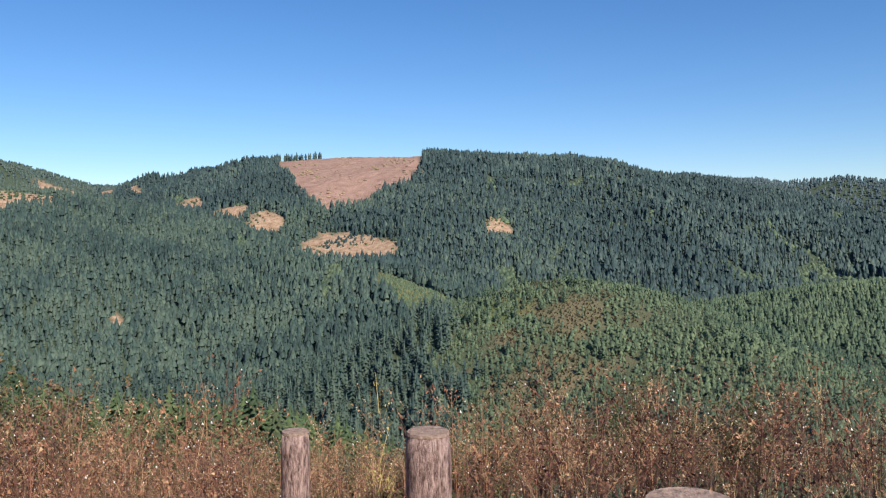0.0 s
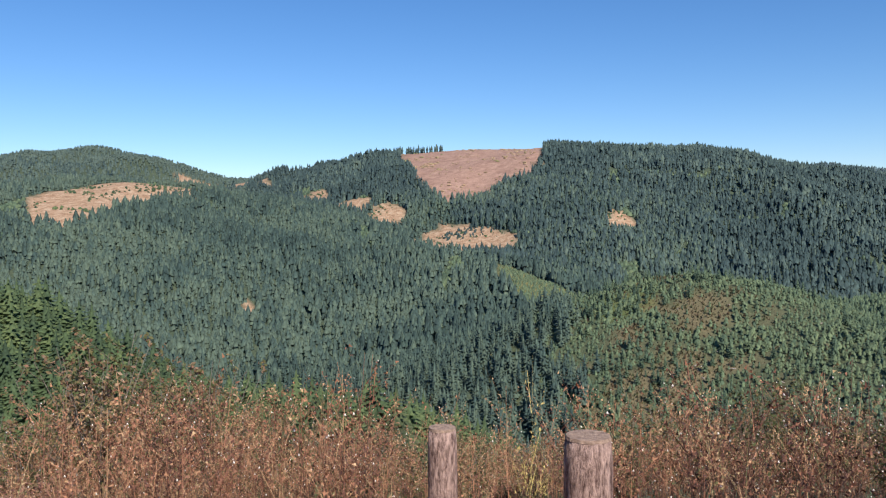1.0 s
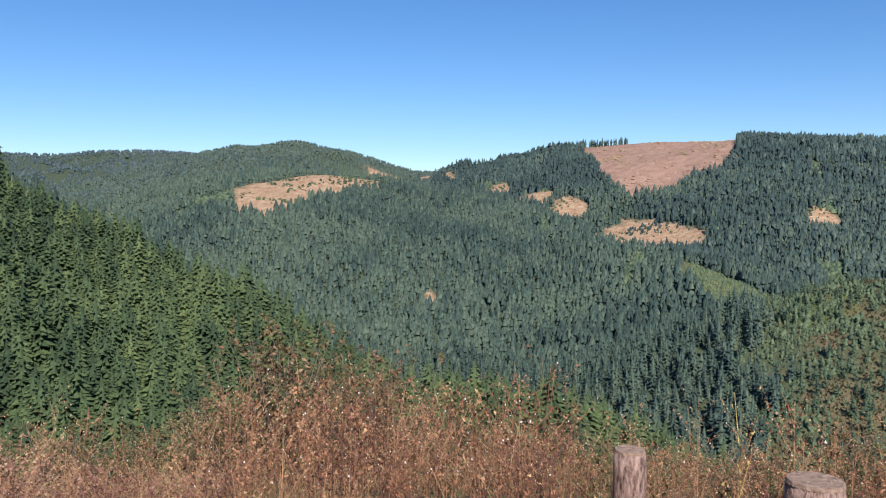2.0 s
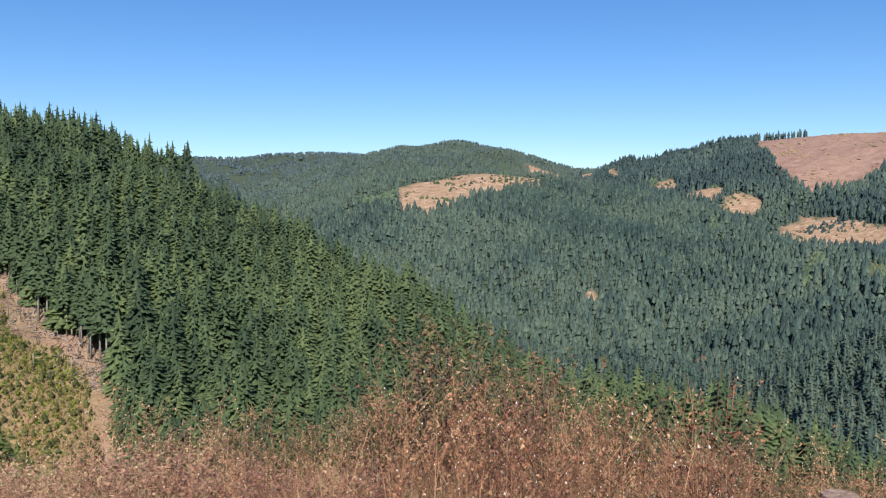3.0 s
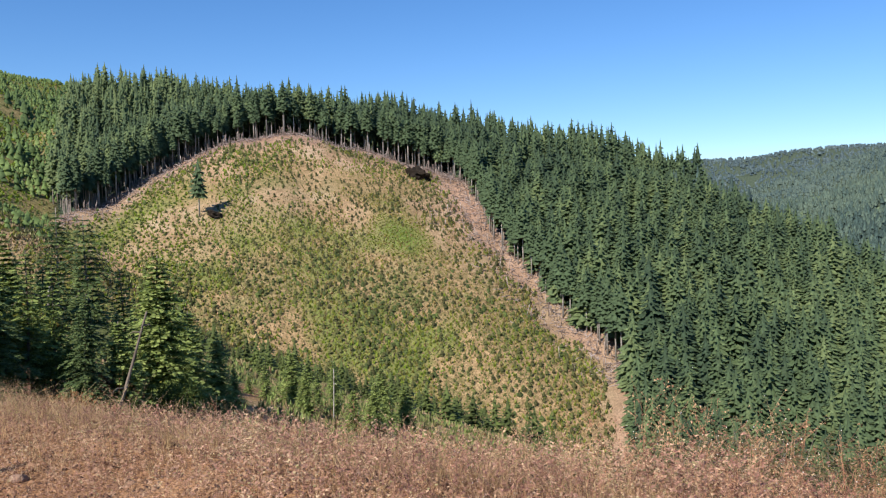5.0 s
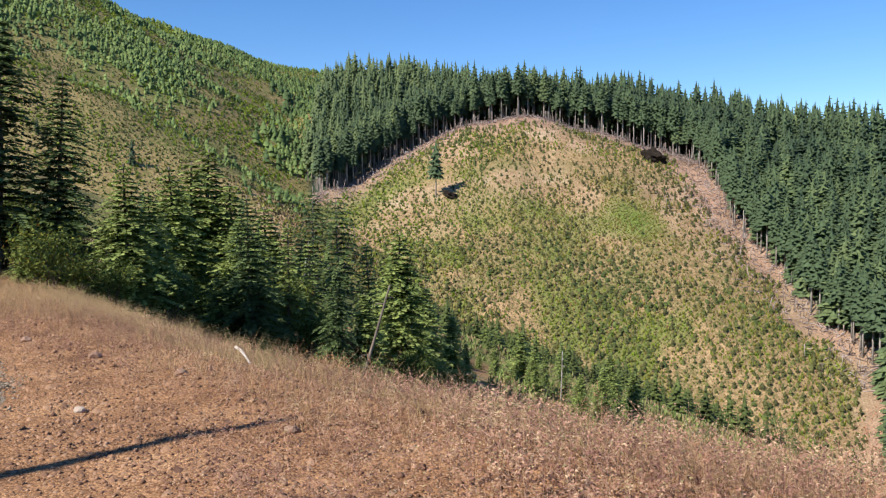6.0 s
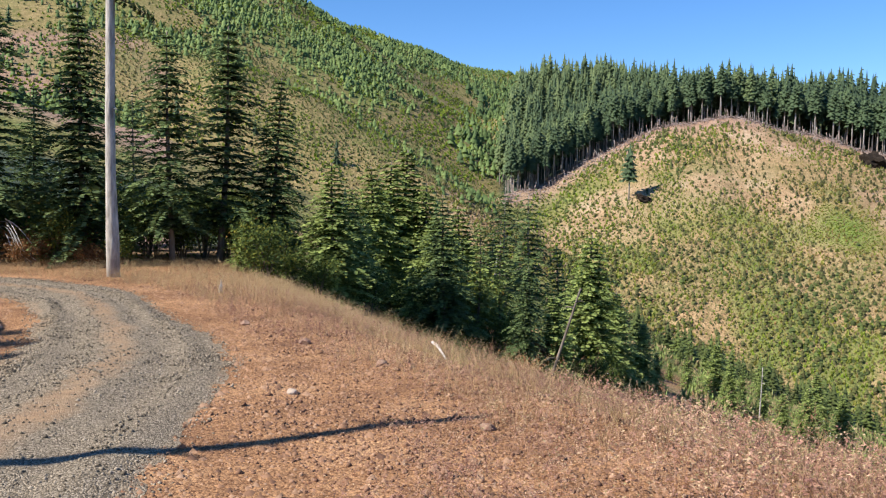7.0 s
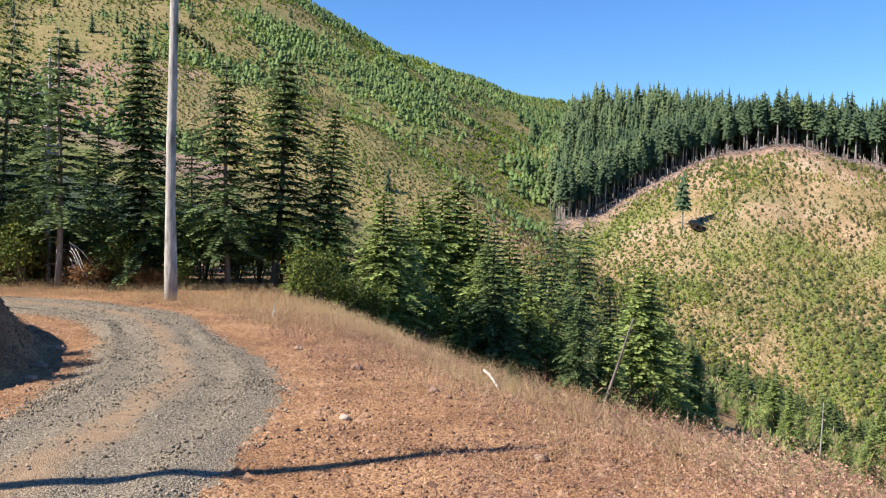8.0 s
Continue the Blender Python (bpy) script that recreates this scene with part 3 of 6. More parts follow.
RNG = np.random.default_rng(7)
FAR_TREES = [cone_tree(RNG, 3, 6, 0.02, False, 0.3, p) for p in (0.6, 0.75, 0.85, 0.65, 0.7, 0.8)]
DISTANT_TREES = [cone_tree(RNG, 2, 5, 0.02, False, 0.3, p) for p in (0.6, 0.75, 0.85, 0.65, 0.7)]
BANK_FIRS = [bough_tree(RNG, 80, 0.0, False, 0.8, 0.06) for _ in range(5)]
FINE_TREES = [bough_tree(RNG, 32, 0.08, False, p, 0.09) for p in (0.7, 0.8, 0.65, 0.75, 0.7)]
MID_TREES = [bough_tree(RNG, 140, 0.10, True, p, d, 0.75) for p, d in ((0.8, 0.12), (0.88, 0.14), (0.76, 0.1), (0.84, 0.13), (0.8, 0.15), (0.9, 0.11), (0.78, 0.13), (0.85, 0.09))]
FINEST_TREES = [bough_tree(RNG, 300, 0.05, True, p, d, 0.4) for p, d in ((0.8, 0.12), (0.88, 0.14), (0.76, 0.1), (0.84, 0.13))]
BACK_TREES = [bough_tree(RNG, 60, c, True, 0.6, 0.07) for c in (0.25, 0.4, 0.3, 0.45, 0.35)]
NEAR_TREES = [bough_tree(RNG, 210, 0.08, True, p, d, 0.55) for p, d in ((0.8, 0.12), (0.88, 0.14), (0.76, 0.1), (0.84, 0.13), (0.8, 0.15))]
EDGE_TREES = [bough_tree(RNG, 96, c, True, 0.55, 0.07) for c in (0.3, 0.52, 0.42, 0.48, 0.36, 0.55, 0.45)]
CLUMPS = [clump(RNG) for _ in range(6)]
SMALL_FIRS = [cone_tree(RNG, 3, 6, 0.02, False, 0.3, 0.8) for _ in range(5)]
SLIM_FIRS = [cone_tree(RNG, 2, 6, 0.0, False, 0.3, 0.65) for _ in range(5)]
SCRUB_FIRS = [cone_tree(RNG, 2, 5, 0.0, False, 0.25, 0.6) for _ in range(5)]
SAPLINGS = [cone_tree(RNG, 3, 6, 0.0, False, 0.2, 0.55) for _ in range(6)]
TUFTS = [tuft(RNG) for _ in range(8)]


def wooded(az, d, x, y):
    return (bare_patches(az, d) < 0.4) & (scar_patch(az, d) < 0.5) & ~grassy_nose(az, d, x, y) & ~brushy(x, y)


def brushy(x, y):
    """Draws and seams where leafy brush stands in place of firs."""
    seam = np.abs(fractal(x, y, 210, 177, 3))
    return (seam < 0.028 + 0.05 * smooth(0.55, 0.8, value_noise(x / 130, y / 130, 178))) & (np.hypot(x, y) > 420)


def make_forests():
    rng = np.random.default_rng(11)
    far, blue = "dense dark green conifer forest on a far mountainside", (HAZY_BLUE_FIR, BARK)
    slope = lambda az, d, x, y: wooded(az, d, x, y) & ((d < 1150) | (az > 12) | (ridge_height("main", x, y) > height(x, y) - 40)) & ((ridge_height("knoll", x, y) < height(x, y) - 3) | (d > 640) | (az > -1.0 + 3 * fractal(x, y, 40, 48))) & (ridge_height("cut_hill", x, y) < height(x, y) - 5)
    stand = lambda x, y: (value_noise(x / 170, y / 110, 63) > 0.52) ^ (value_noise(x / 75, y / 75, 64) > 0.72)
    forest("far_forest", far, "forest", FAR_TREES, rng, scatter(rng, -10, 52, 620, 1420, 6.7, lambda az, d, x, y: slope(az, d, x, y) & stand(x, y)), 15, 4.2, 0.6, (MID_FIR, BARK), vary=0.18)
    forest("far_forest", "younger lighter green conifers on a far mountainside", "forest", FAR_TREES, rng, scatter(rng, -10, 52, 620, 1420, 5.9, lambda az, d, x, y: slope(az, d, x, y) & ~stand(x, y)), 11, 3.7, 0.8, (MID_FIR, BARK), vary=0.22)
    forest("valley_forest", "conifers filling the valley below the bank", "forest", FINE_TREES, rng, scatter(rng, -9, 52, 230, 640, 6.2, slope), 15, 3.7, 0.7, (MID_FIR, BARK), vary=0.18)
    # Tints layer the slopes as haze would: main darker, peaks lighter.
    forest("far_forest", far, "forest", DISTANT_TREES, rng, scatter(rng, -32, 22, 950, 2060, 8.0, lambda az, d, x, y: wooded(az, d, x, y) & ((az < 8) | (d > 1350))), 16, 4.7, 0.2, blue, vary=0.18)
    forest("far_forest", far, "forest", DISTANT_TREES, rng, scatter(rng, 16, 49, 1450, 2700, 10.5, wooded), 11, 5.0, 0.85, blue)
    forest("far_forest", "conifer forest on a distant ridge with haze put into its colour", "forest", DISTANT_TREES, rng, scatter(rng, -32, -10, 2050, 3150, 15, wooded), 15, 6.5, 0.4, (HAZE_FIR, BARK))
    forest("far_forest", "conifer forest on a distant ridge with haze put into its colour", "forest", DISTANT_TREES, rng, scatter(rng, 34, 56, 3000, 4250, 20, wooded), 12, 9, 0.4, (HAZE_FIR, BARK))
    seams = lambda az, d, x, y: brushy(x, y) & (bare_patches(az, d) < 0.4) & (scar_patch(az, d) < 0.5) & (ridge_height("knoll", x, y) < height(x, y) - 5) & (ridge_height("cut_hill", x, y) < height(x, y) - 5)
    forest("leafy_brush", "light green leafy brush filling draws between the conifers", "brush", CLUMPS, rng, scatter(rng, -30, 48, 430, 1900, 6.5, seams), 4.5, 3.2, 0.5, (SCRUB_LEAF, BARK), vary=0.35)
    in_timber = lambda az, d, x, y: (az < timber_edge(d)) & (d < crest_range(az) + 25) & (np.maximum(ridge_height("cut_hill", x, y), ridge_height("back_ridge", x, y)) > height(x, y) - 6)
    stand_label = "dense stand of green firs on the near hillside"
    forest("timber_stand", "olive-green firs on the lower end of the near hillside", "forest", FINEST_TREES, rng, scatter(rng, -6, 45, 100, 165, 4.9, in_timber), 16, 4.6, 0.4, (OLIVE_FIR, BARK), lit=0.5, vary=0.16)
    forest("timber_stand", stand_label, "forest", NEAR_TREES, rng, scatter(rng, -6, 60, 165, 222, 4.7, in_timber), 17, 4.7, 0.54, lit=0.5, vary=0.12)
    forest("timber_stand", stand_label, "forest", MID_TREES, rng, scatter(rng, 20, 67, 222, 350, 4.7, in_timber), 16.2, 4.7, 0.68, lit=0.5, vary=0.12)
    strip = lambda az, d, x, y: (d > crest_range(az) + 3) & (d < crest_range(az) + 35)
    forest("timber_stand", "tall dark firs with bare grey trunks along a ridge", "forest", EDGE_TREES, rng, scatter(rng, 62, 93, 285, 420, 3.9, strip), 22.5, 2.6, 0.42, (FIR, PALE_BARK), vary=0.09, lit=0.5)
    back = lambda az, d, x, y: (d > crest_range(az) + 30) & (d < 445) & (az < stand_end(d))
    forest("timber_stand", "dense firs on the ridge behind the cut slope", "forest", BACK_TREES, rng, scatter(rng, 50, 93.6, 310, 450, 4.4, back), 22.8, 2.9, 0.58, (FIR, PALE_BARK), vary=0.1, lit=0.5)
    cut = lambda az, d, x, y: off_rim(az, d, x, y, 2.0, 11) & (0.6 * value_noise(x / 14, y / 14, 5) + 0.4 * value_noise(x / 5, y / 5, 45) + 0.35 * rng.random(len(x)) > 0.44 + 0.12 * smooth(90, 30, crest_range(az) - d)) & (oval(az, d, 70.8, 264, 2.7, 16, 0.3) > 1)
    forest("planted_saplings", "knee-high to man-high planted fir saplings on the cut slope", "saplings", SAPLINGS, rng, scatter(rng, 55, 96, 150, 350, 2.15, cut), 1.25, 0.64, 0.45, (YOUNG, BARK), vary=0.35)
    left = lambda az, d, x, y: ~((d < 465) & (az < stand_end(d))) & (left_green(x, y, d) + 0.3 * rng.random(len(x)) > 1.06)
    forest("planted_saplings", "bright green young firs covering the bracken hillside", "saplings", SLIM_FIRS, rng, scatter(rng, 85, 132, 190, 650, 2.5, left), 2.7, 1.25, 0.35, (BRIGHT_FIR, BARK), vary=0.3)
    fringe = lambda az, d, x, y: (az > stand_end(d) - 0.3) & (rng.random(len(x)) < smooth(4.5, 0.5, az - stand_end(d)))
    forest("planted_saplings", "green young firs along the edge of the tall stand", "saplings", SMALL_FIRS, rng, scatter(rng, 91, 98, 315, 560, 3.8, fringe), 4.4, 1.9, 0.12, (BRIGHT_FIR, BARK), vary=0.35)
    on_knoll = lambda x, y: ridge_height("knoll", x, y) > height(x, y) - 12
    knoll = lambda az, d, x, y: on_knoll(x, y) & (rng.random(len(x)) > 0.15 + 0.8 * knoll_open(x, y))
    forest("young_plantation", "young green firs and scrub on a low knoll", "saplings", SCRUB_FIRS, rng, scatter(rng, -34, 2, 200, 640, 2.9, knoll), 3.0, 1.5, 0.68, (SCRUB_LEAF, BARK), vary=0.3)
    rough = lambda az, d, x, y: on_knoll(x, y) & (rng.random(len(x)) < 0.25 + 0.75 * knoll_open(x, y))
    forest("low_brush", "brown and olive brush over the open part of a knoll", "brush", TUFTS, rng, scatter(rng, -30, 2, 200, 640, 2.4, rough), 1.5, 1.3, 0.3, (RUST_BRUSH, BARK), vary=0.35)
    forest("scattered_firs", "dark firs left standing about the knoll", "trees", FINE_TREES, rng, scatter(rng, -30, 1, 230, 620, 8, lambda az, d, x, y: on_knoll(x, y) & (value_noise(x / 60, y / 60, 87) + 0.5 * rng.random(len(x)) > 0.68)), 6.5, 2.0, 0.35, (SCRUB_LEAF, BARK), vary=0.35)
    forest("young_plantation", "dense young green firs on a rounded hill", "saplings", SMALL_FIRS, rng, scatter(rng, -34, -15, 600, 900, 5.0, lambda az, d, x, y: ridge_height("right_mid", x, y) > height(x, y) - 14), 7, 2.6, 0.55, (SCRUB_LEAF, BARK))
    forest("young_plantation", "young green trees on a grassy spur", "saplings", SMALL_FIRS, rng, scatter(rng, -5, 4.5, 560, 930, 3.6, grassy_nose), 2.6, 1.6, 0.95, (SCRUB_LEAF, BARK))
    # brush and bracken clumps between the saplings
    brush = lambda az, d, x, y: off_rim(az, d, x, y, 2.2, 14) & (0.65 * value_noise(x / 13, y / 13, 15) + 0.35 * value_noise(x / 5, y / 5, 25) + 0.45 * rng.random(len(x)) > 0.62 + 0.25 * smooth(110, 40, crest_range(az) - d))
    forest("bracken", "bright green and rusty bracken clumps on the cut slope", "bracken", TUFTS, rng, scatter(rng, 55, 97, 150, 350, 1.15, brush), 0.9, 0.8, 0.5, (BRACKEN, BARK), vary=0.25)
    low = lambda az, d, x, y: off_rim(az, d, x, y, 1.9, 12) & (rng.random(len(x)) > 0.75 * smooth(130, 40, crest_range(az) - d))
    forest("low_brush", "low tangled brown and green brush on the cut slope", "brush", TUFTS, rng, scatter(rng, 55, 97, 150, 350, 0.88, low), 0.6, 0.55, 0.52, (LOW_BRUSH, BARK), vary=0.3)
    dark = lambda az, d, x, y: off_rim(az, d, x, y, 2.4, 18) & (0.6 * value_noise(x / 22, y / 22, 95) + 0.4 * value_noise(x / 6, y / 6, 96) + 0.3 * rng.random(len(x)) > 0.76 + 0.2 * smooth(110, 40, crest_range(az) - d))
    forest("leafy_brush", "dark green leafy shrubs in clusters on the cut slope", "brush", SAPLINGS, rng, scatter(rng, 55, 96, 150, 340, 1.9, dark), 1.0, 0.8, 0.5, (DARK_BRUSH, BARK), vary=0.4)
    thick = lambda az, d, x, y: oval(az, d, 70.8, 264, 2.9, 17, 0.4) < 1
    forest("bracken", "thick bright green bracken patch on the cut slope", "bracken", TUFTS, rng, scatter(rng, 67, 75, 240, 290, 0.9, thick), 0.45, 0.9, 0.95, (BRACKEN, BARK))
    side = lambda az, d, x, y: ~((d > crest_range(az) - 6) & (d < 465) & (az < stand_end(d))) & (value_noise(x / 16, y / 16, 16) + 0.5 * rng.random(len(x)) > 0.76)
    forest("bracken", "bright green and rusty bracken clumps on the hillside", "bracken", TUFTS, rng, scatter(rng, 85, 132, 170, 620, 2.1, side), 1.1, 1.3, 0.66, (BRACKEN, BARK), vary=0.25)
    cover = lambda az, d, x, y: ~((d > crest_range(az) - 6) & (d < 465) & (az < stand_end(d))) & (value_noise(x / 24, y / 24, 97) + 0.6 * rng.random(len(x)) > 0.62)
    forest("low_brush", "low tangled brown and green brush on the hillside", "brush", TUFTS, rng, scatter(rng, 85, 132, 170, 620, 2.2, cover), 1.0, 1.2, 0.62, (LOW_BRUSH, BARK), vary=0.35)
    forest("low_brush", "green and rusty brush on the slope behind the road", "brush", TUFTS, rng, scatter(rng, 100, 133, 34, 175, 0.85, lambda az, d, x, y: (beyond_lip(x, y) > 14) & (value_noise(x / 7, y / 7, 93) + 0.5 * rng.random(len(x)) > 0.5)), 0.6, 0.42, 0.6, (LOW_BRUSH, BARK), vary=0.4)
    forest("scattered_firs", "dark single firs standing on the bracken hillside", "trees", FINE_TREES, rng, scatter(rng, 104, 132, 130, 460, 26, lambda az, d, x, y: value_noise(x / 50, y / 50, 89) + 0.3 * rng.random(len(x)) > 0.75), 7.5, 1.7, 0.3, (FIR, BARK), vary=0.3)
    near_spur = lambda az, d, x, y: (ridge_height("left_spur", x, y) > height(x, y) - 12) & (value_noise(x / 9, y / 9, 92) + 0.4 * rng.random(len(x)) > 0.42)
    forest("low_brush", "tan and olive brush thick on the near spur", "brush", TUFTS, rng, scatter(rng, 93, 122, 170, 350, 1.35, near_spur), 0.9, 0.75, 0.5, (LOW_BRUSH, BARK), vary=0.3)
    bank = lambda az, d, x, y: (beyond_lip(x, y) > 14) & (oval(az, d, 81.9, 46, 1.1, 10, 0.3) > 1) & (value_noise(x / 9, y / 9, 91) + 0.4 * rng.random(len(x)) > 0.4)
    forest("low_brush", "brown and green brush on the steep bank below the landing", "brush", TUFTS, rng, scatter(rng, 45, 108, 62, 170, 1.0, bank), 0.55, 0.42, 0.5, (LOW_BRUSH, BARK), vary=0.3)
    forest("low_brush", "fine brown and green weeds on the bank below the landing", "brush", TUFTS, rng, scatter(rng, 45, 108, 18, 62, 0.55, bank), 0.5, 0.3, 0.5, (LOW_BRUSH, BARK), vary=0.3)
    forest("bank_firs", "young firs growing on the steep bank below the landing", "saplings", BANK_FIRS, rng, scatter(rng, 60, 104, 62, 170, 5.0, bank), 3.0, 1.0, 0.55, (DARK_BRUSH, BARK), vary=0.3)
    scrub = lambda az, d, x, y: (bare_patches(az, d) > 0.5) & (value_noise(x / 25, y / 25, 17) + 0.3 * rng.random(len(x)) > 0.8)
    forest("scrub", "dark scrub scattered over a logged clearing", "scrub", CLUMPS, rng, scatter(rng, -6, 36, 850, 1600, 8, scrub), 2.2, 2.0, 0.2, (FIR, BARK), vary=0.3)
    upper = lambda az, d, x, y: (oval(az, d, 6.3, 1215, 2.2, 26, 0.7) < 1.0)
    forest("scrub", "dark scrub and leftover trees above a logged clearing", "scrub", FAR_TREES, rng, scatter(rng, 3, 10.5, 1100, 1290, 9, upper), 4, 2.6, 0.3, (HAZY_BLUE_FIR, BARK), vary=0.35)
    littered = lambda az, d, x, y: (scar_patch(az, d) > 0.5) & (value_noise(x / 40, y / 40, 19) + 0.5 * rng.random(len(x)) > 0.8)
    forest("scrub", "brown debris and scrub scattered over a logged ridge", "scrub", CLUMPS, rng, scatter(rng, 0.5, 12, 1320, 2000, 11, littered), 1.3, 3.0, 0.1, (LOW_BRUSH, BARK), vary=0.35)
    # bleached logs and stumps about the knoll
    x, y = scatter(rng, -28, -2, 230, 560, 17, lambda az, d, x, y: on_knoll(x, y) & (knoll_open(x, y) + 0.5 * rng.random(len(x)) > 0.45))
    log = np.array([(-0.5, -0.5, 0), (0.5, -0.5, 0), (0.5, 0.5, 0), (-0.5, 0.5, 0), (-0.5, 0, 1.0), (0.5, 0, 1.0)])
    sides = np.array([(0, 1, 5), (0, 5, 4), (3, 4, 5), (3, 5, 2), (0, 4, 3), (1, 2, 5)])
    v, f, t, sl = spread([(log * (q, 0.3, 1.0), sides, np.zeros(6, int)) for q in (2.0, 3.2, 1.0, 2.6)], x, y, height(x, y) + 0.4, np.full(len(x), 0.45), rng.uniform(0.6, 1.3, len(x)), rng.uniform(0.4, 1, len(x)), rng)
    tagged(new("fallen_logs", mesh_of("fallen_logs", v, f, [PALE_BARK], t)), "bleached logs and stumps scattered over a knoll", "logs", kind="stuff")
    rim = lambda az, d, x, y: np.abs(along(x, y, RIDGES["scar"][0])[0]) < 14
    forest("far_trees", "few tall trees left on a logged ridge", "trees", FAR_TREES, rng, scatter(rng, 8.4, 11.5, 1850, 2050, 9, rim), 17, 3.6, 0.3, (HAZY_BLUE_FIR, BARK))


make_forests()


# ---- near materials ----
def plain(name, a, b_, scale=8.0, rough=0.85, bump=0.0, spec=0.2):
    m, n, l, b = material(name, rough, spec)
    f = noise_of(n, l, scale, 5, 0.65, place_of(n))
    l.new(ramp_of(n, l, f, (0.3, a), (0.7, b_)), b.inputs["Base Color"])
    if bump:
        bump_of(n, l, b, f, bump)
    return m


def tinted(name, *stops, grain=30.0, rough=0.85, thin=0.0):
    """A colour picked by each piece's tint, with fine grain."""
    m, n, l, b = material(name, rough, 0.2)
    col = ramp_of(n, l, attribute_of(n, "tint"), *stops)
    g = ramp_of(n, l, noise_of(n, l, grain, 3, 0.7, place_of(n)), (0.3, (0.7, 0.7, 0.7)), (0.7, (1.2, 1.2, 1.2)))
    tone = mix_of(n, l, 1.0, col, g, "MULTIPLY")
    l.new(tone, b.inputs["Base Color"])
    if thin:
        see_through(n, l, b, tone, thin)
    return m


def road_material():
    m, n, l, b = material("crushed_rock_road", 0.95, 0.15)
    p = place_of(n)
    v = n.new("ShaderNodeTexVoronoi")
    v.inputs["Scale"].default_value = 85
    l.new(p, v.inputs["Vector"])
    stone = ramp_of(n, l, v.outputs["Color"], (0.15, (0.085, 0.066, 0.045)), (0.5, (0.19, 0.152, 0.106)), (0.85, (0.36, 0.295, 0.215)))
    clay = ramp_of(n, l, noise_of(n, l, 9, 5, 0.7, p), (0.3, (0.25, 0.15, 0.085)), (0.7, (0.42, 0.27, 0.15)))
    soil = value_of(n, l, "ADD", attribute_of(n, "soil"), value_of(n, l, "MULTIPLY", value_of(n, l, "SUBTRACT", noise_of(n, l, 1.6, 5, 0.7, p), 0.5), 1.6))
    fac = n.new("ShaderNodeClamp")
    l.new(soil, fac.inputs["Value"])
    l.new(mix_of(n, l, fac.outputs[0], stone, clay), b.inputs["Base Color"])
    bump_of(n, l, b, value_of(n, l, "MULTIPLY", v.outputs["Distance"], -1.0), 0.01)
    return m


ROAD = road_material()
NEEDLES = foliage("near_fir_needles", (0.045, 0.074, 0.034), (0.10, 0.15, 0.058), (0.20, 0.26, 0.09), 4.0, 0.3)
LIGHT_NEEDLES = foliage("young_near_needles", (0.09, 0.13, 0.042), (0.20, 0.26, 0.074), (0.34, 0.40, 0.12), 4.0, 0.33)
GREY_WOOD = bark("weathered_grey_wood", (0.17, 0.152, 0.135), (0.56, 0.52, 0.47), 8.0)
POST_BARK = bark("split_post_bark", (0.10, 0.058, 0.05), (0.50, 0.345, 0.295), 90.0, 0.3, (0.36, 0.62), 0.015)
POST_TOP = plain("sawn_end_grain", (0.17, 0.11, 0.085), (0.42, 0.30, 0.23), 60, 0.9, 0.01)
STONE = tinted("broken_stone", (0.0, (0.12, 0.064, 0.042)), (0.5, (0.29, 0.16, 0.092)), (1.0, (0.37, 0.235, 0.15)))
GRAVEL = tinted("grey_gravel", (0.0, (0.07, 0.056, 0.04)), (0.6, (0.20, 0.162, 0.115)), (1.0, (0.40, 0.33, 0.245)))
BRUSH = tinted("dry_reddish_weeds", (0.0, (0.05, 0.026, 0.022)), (0.3, (0.17, 0.078, 0.056)), (0.6, (0.37, 0.178, 0.104)), (0.85, (0.50, 0.33, 0.19)), (1.0, (0.10, 0.12, 0.05)))
PINK_WEEDS = tinted("faded_pink_weeds", (0.0, (0.12, 0.058, 0.05)), (0.35, (0.27, 0.135, 0.10)), (0.65, (0.41, 0.24, 0.165)), (0.85, (0.50, 0.36, 0.22)), (1.0, (0.22, 0.20, 0.09)))
FLUFF = plain("seed_fluff", (0.62, 0.56, 0.50), (0.85, 0.80, 0.74), 30, 0.9)
STRAW = tinted("dry_grass", (0.0, (0.24, 0.15, 0.08)), (0.5, (0.40, 0.27, 0.14)), (0.85, (0.52, 0.39, 0.21)), (1.0, (0.20, 0.20, 0.07)))
LEAF = tinted("shrub_leaves", (0.0, (0.045, 0.07, 0.02)), (0.5, (0.10, 0.14, 0.034)), (0.8, (0.26, 0.26, 0.045)), (1.0, (0.26, 0.13, 0.03)), thin=0.3)
RED_FERN = tinted("rusty_undergrowth", (0.0, (0.06, 0.07, 0.02)), (0.5, (0.16, 0.085, 0.035)), (1.0, (0.28, 0.13, 0.055)), thin=0.2)
SLASH = tinted("bleached_slash", (0.0, (0.12, 0.09, 0.08)), (0.5, (0.25, 0.19, 0.168)), (1.0, (0.42, 0.35, 0.315)))
# Near-black base colour: shade painted on two lumps on the cut slope.
SHADE_DARK = plain("lump_shade", (0.010, 0.008, 0.006), (0.04, 0.028, 0.02), 3.0, 0.95, 0.1)


def part(name, mesh, parent, label=""):
    """One mesh as a part under a thing."""
    ob = new(name, mesh)
    ob.parent = parent
    if label:
        ob["label"] = label
    return ob


def ground_at(x, y):
    return float(height(np.array([x]), np.array([y]))[0])


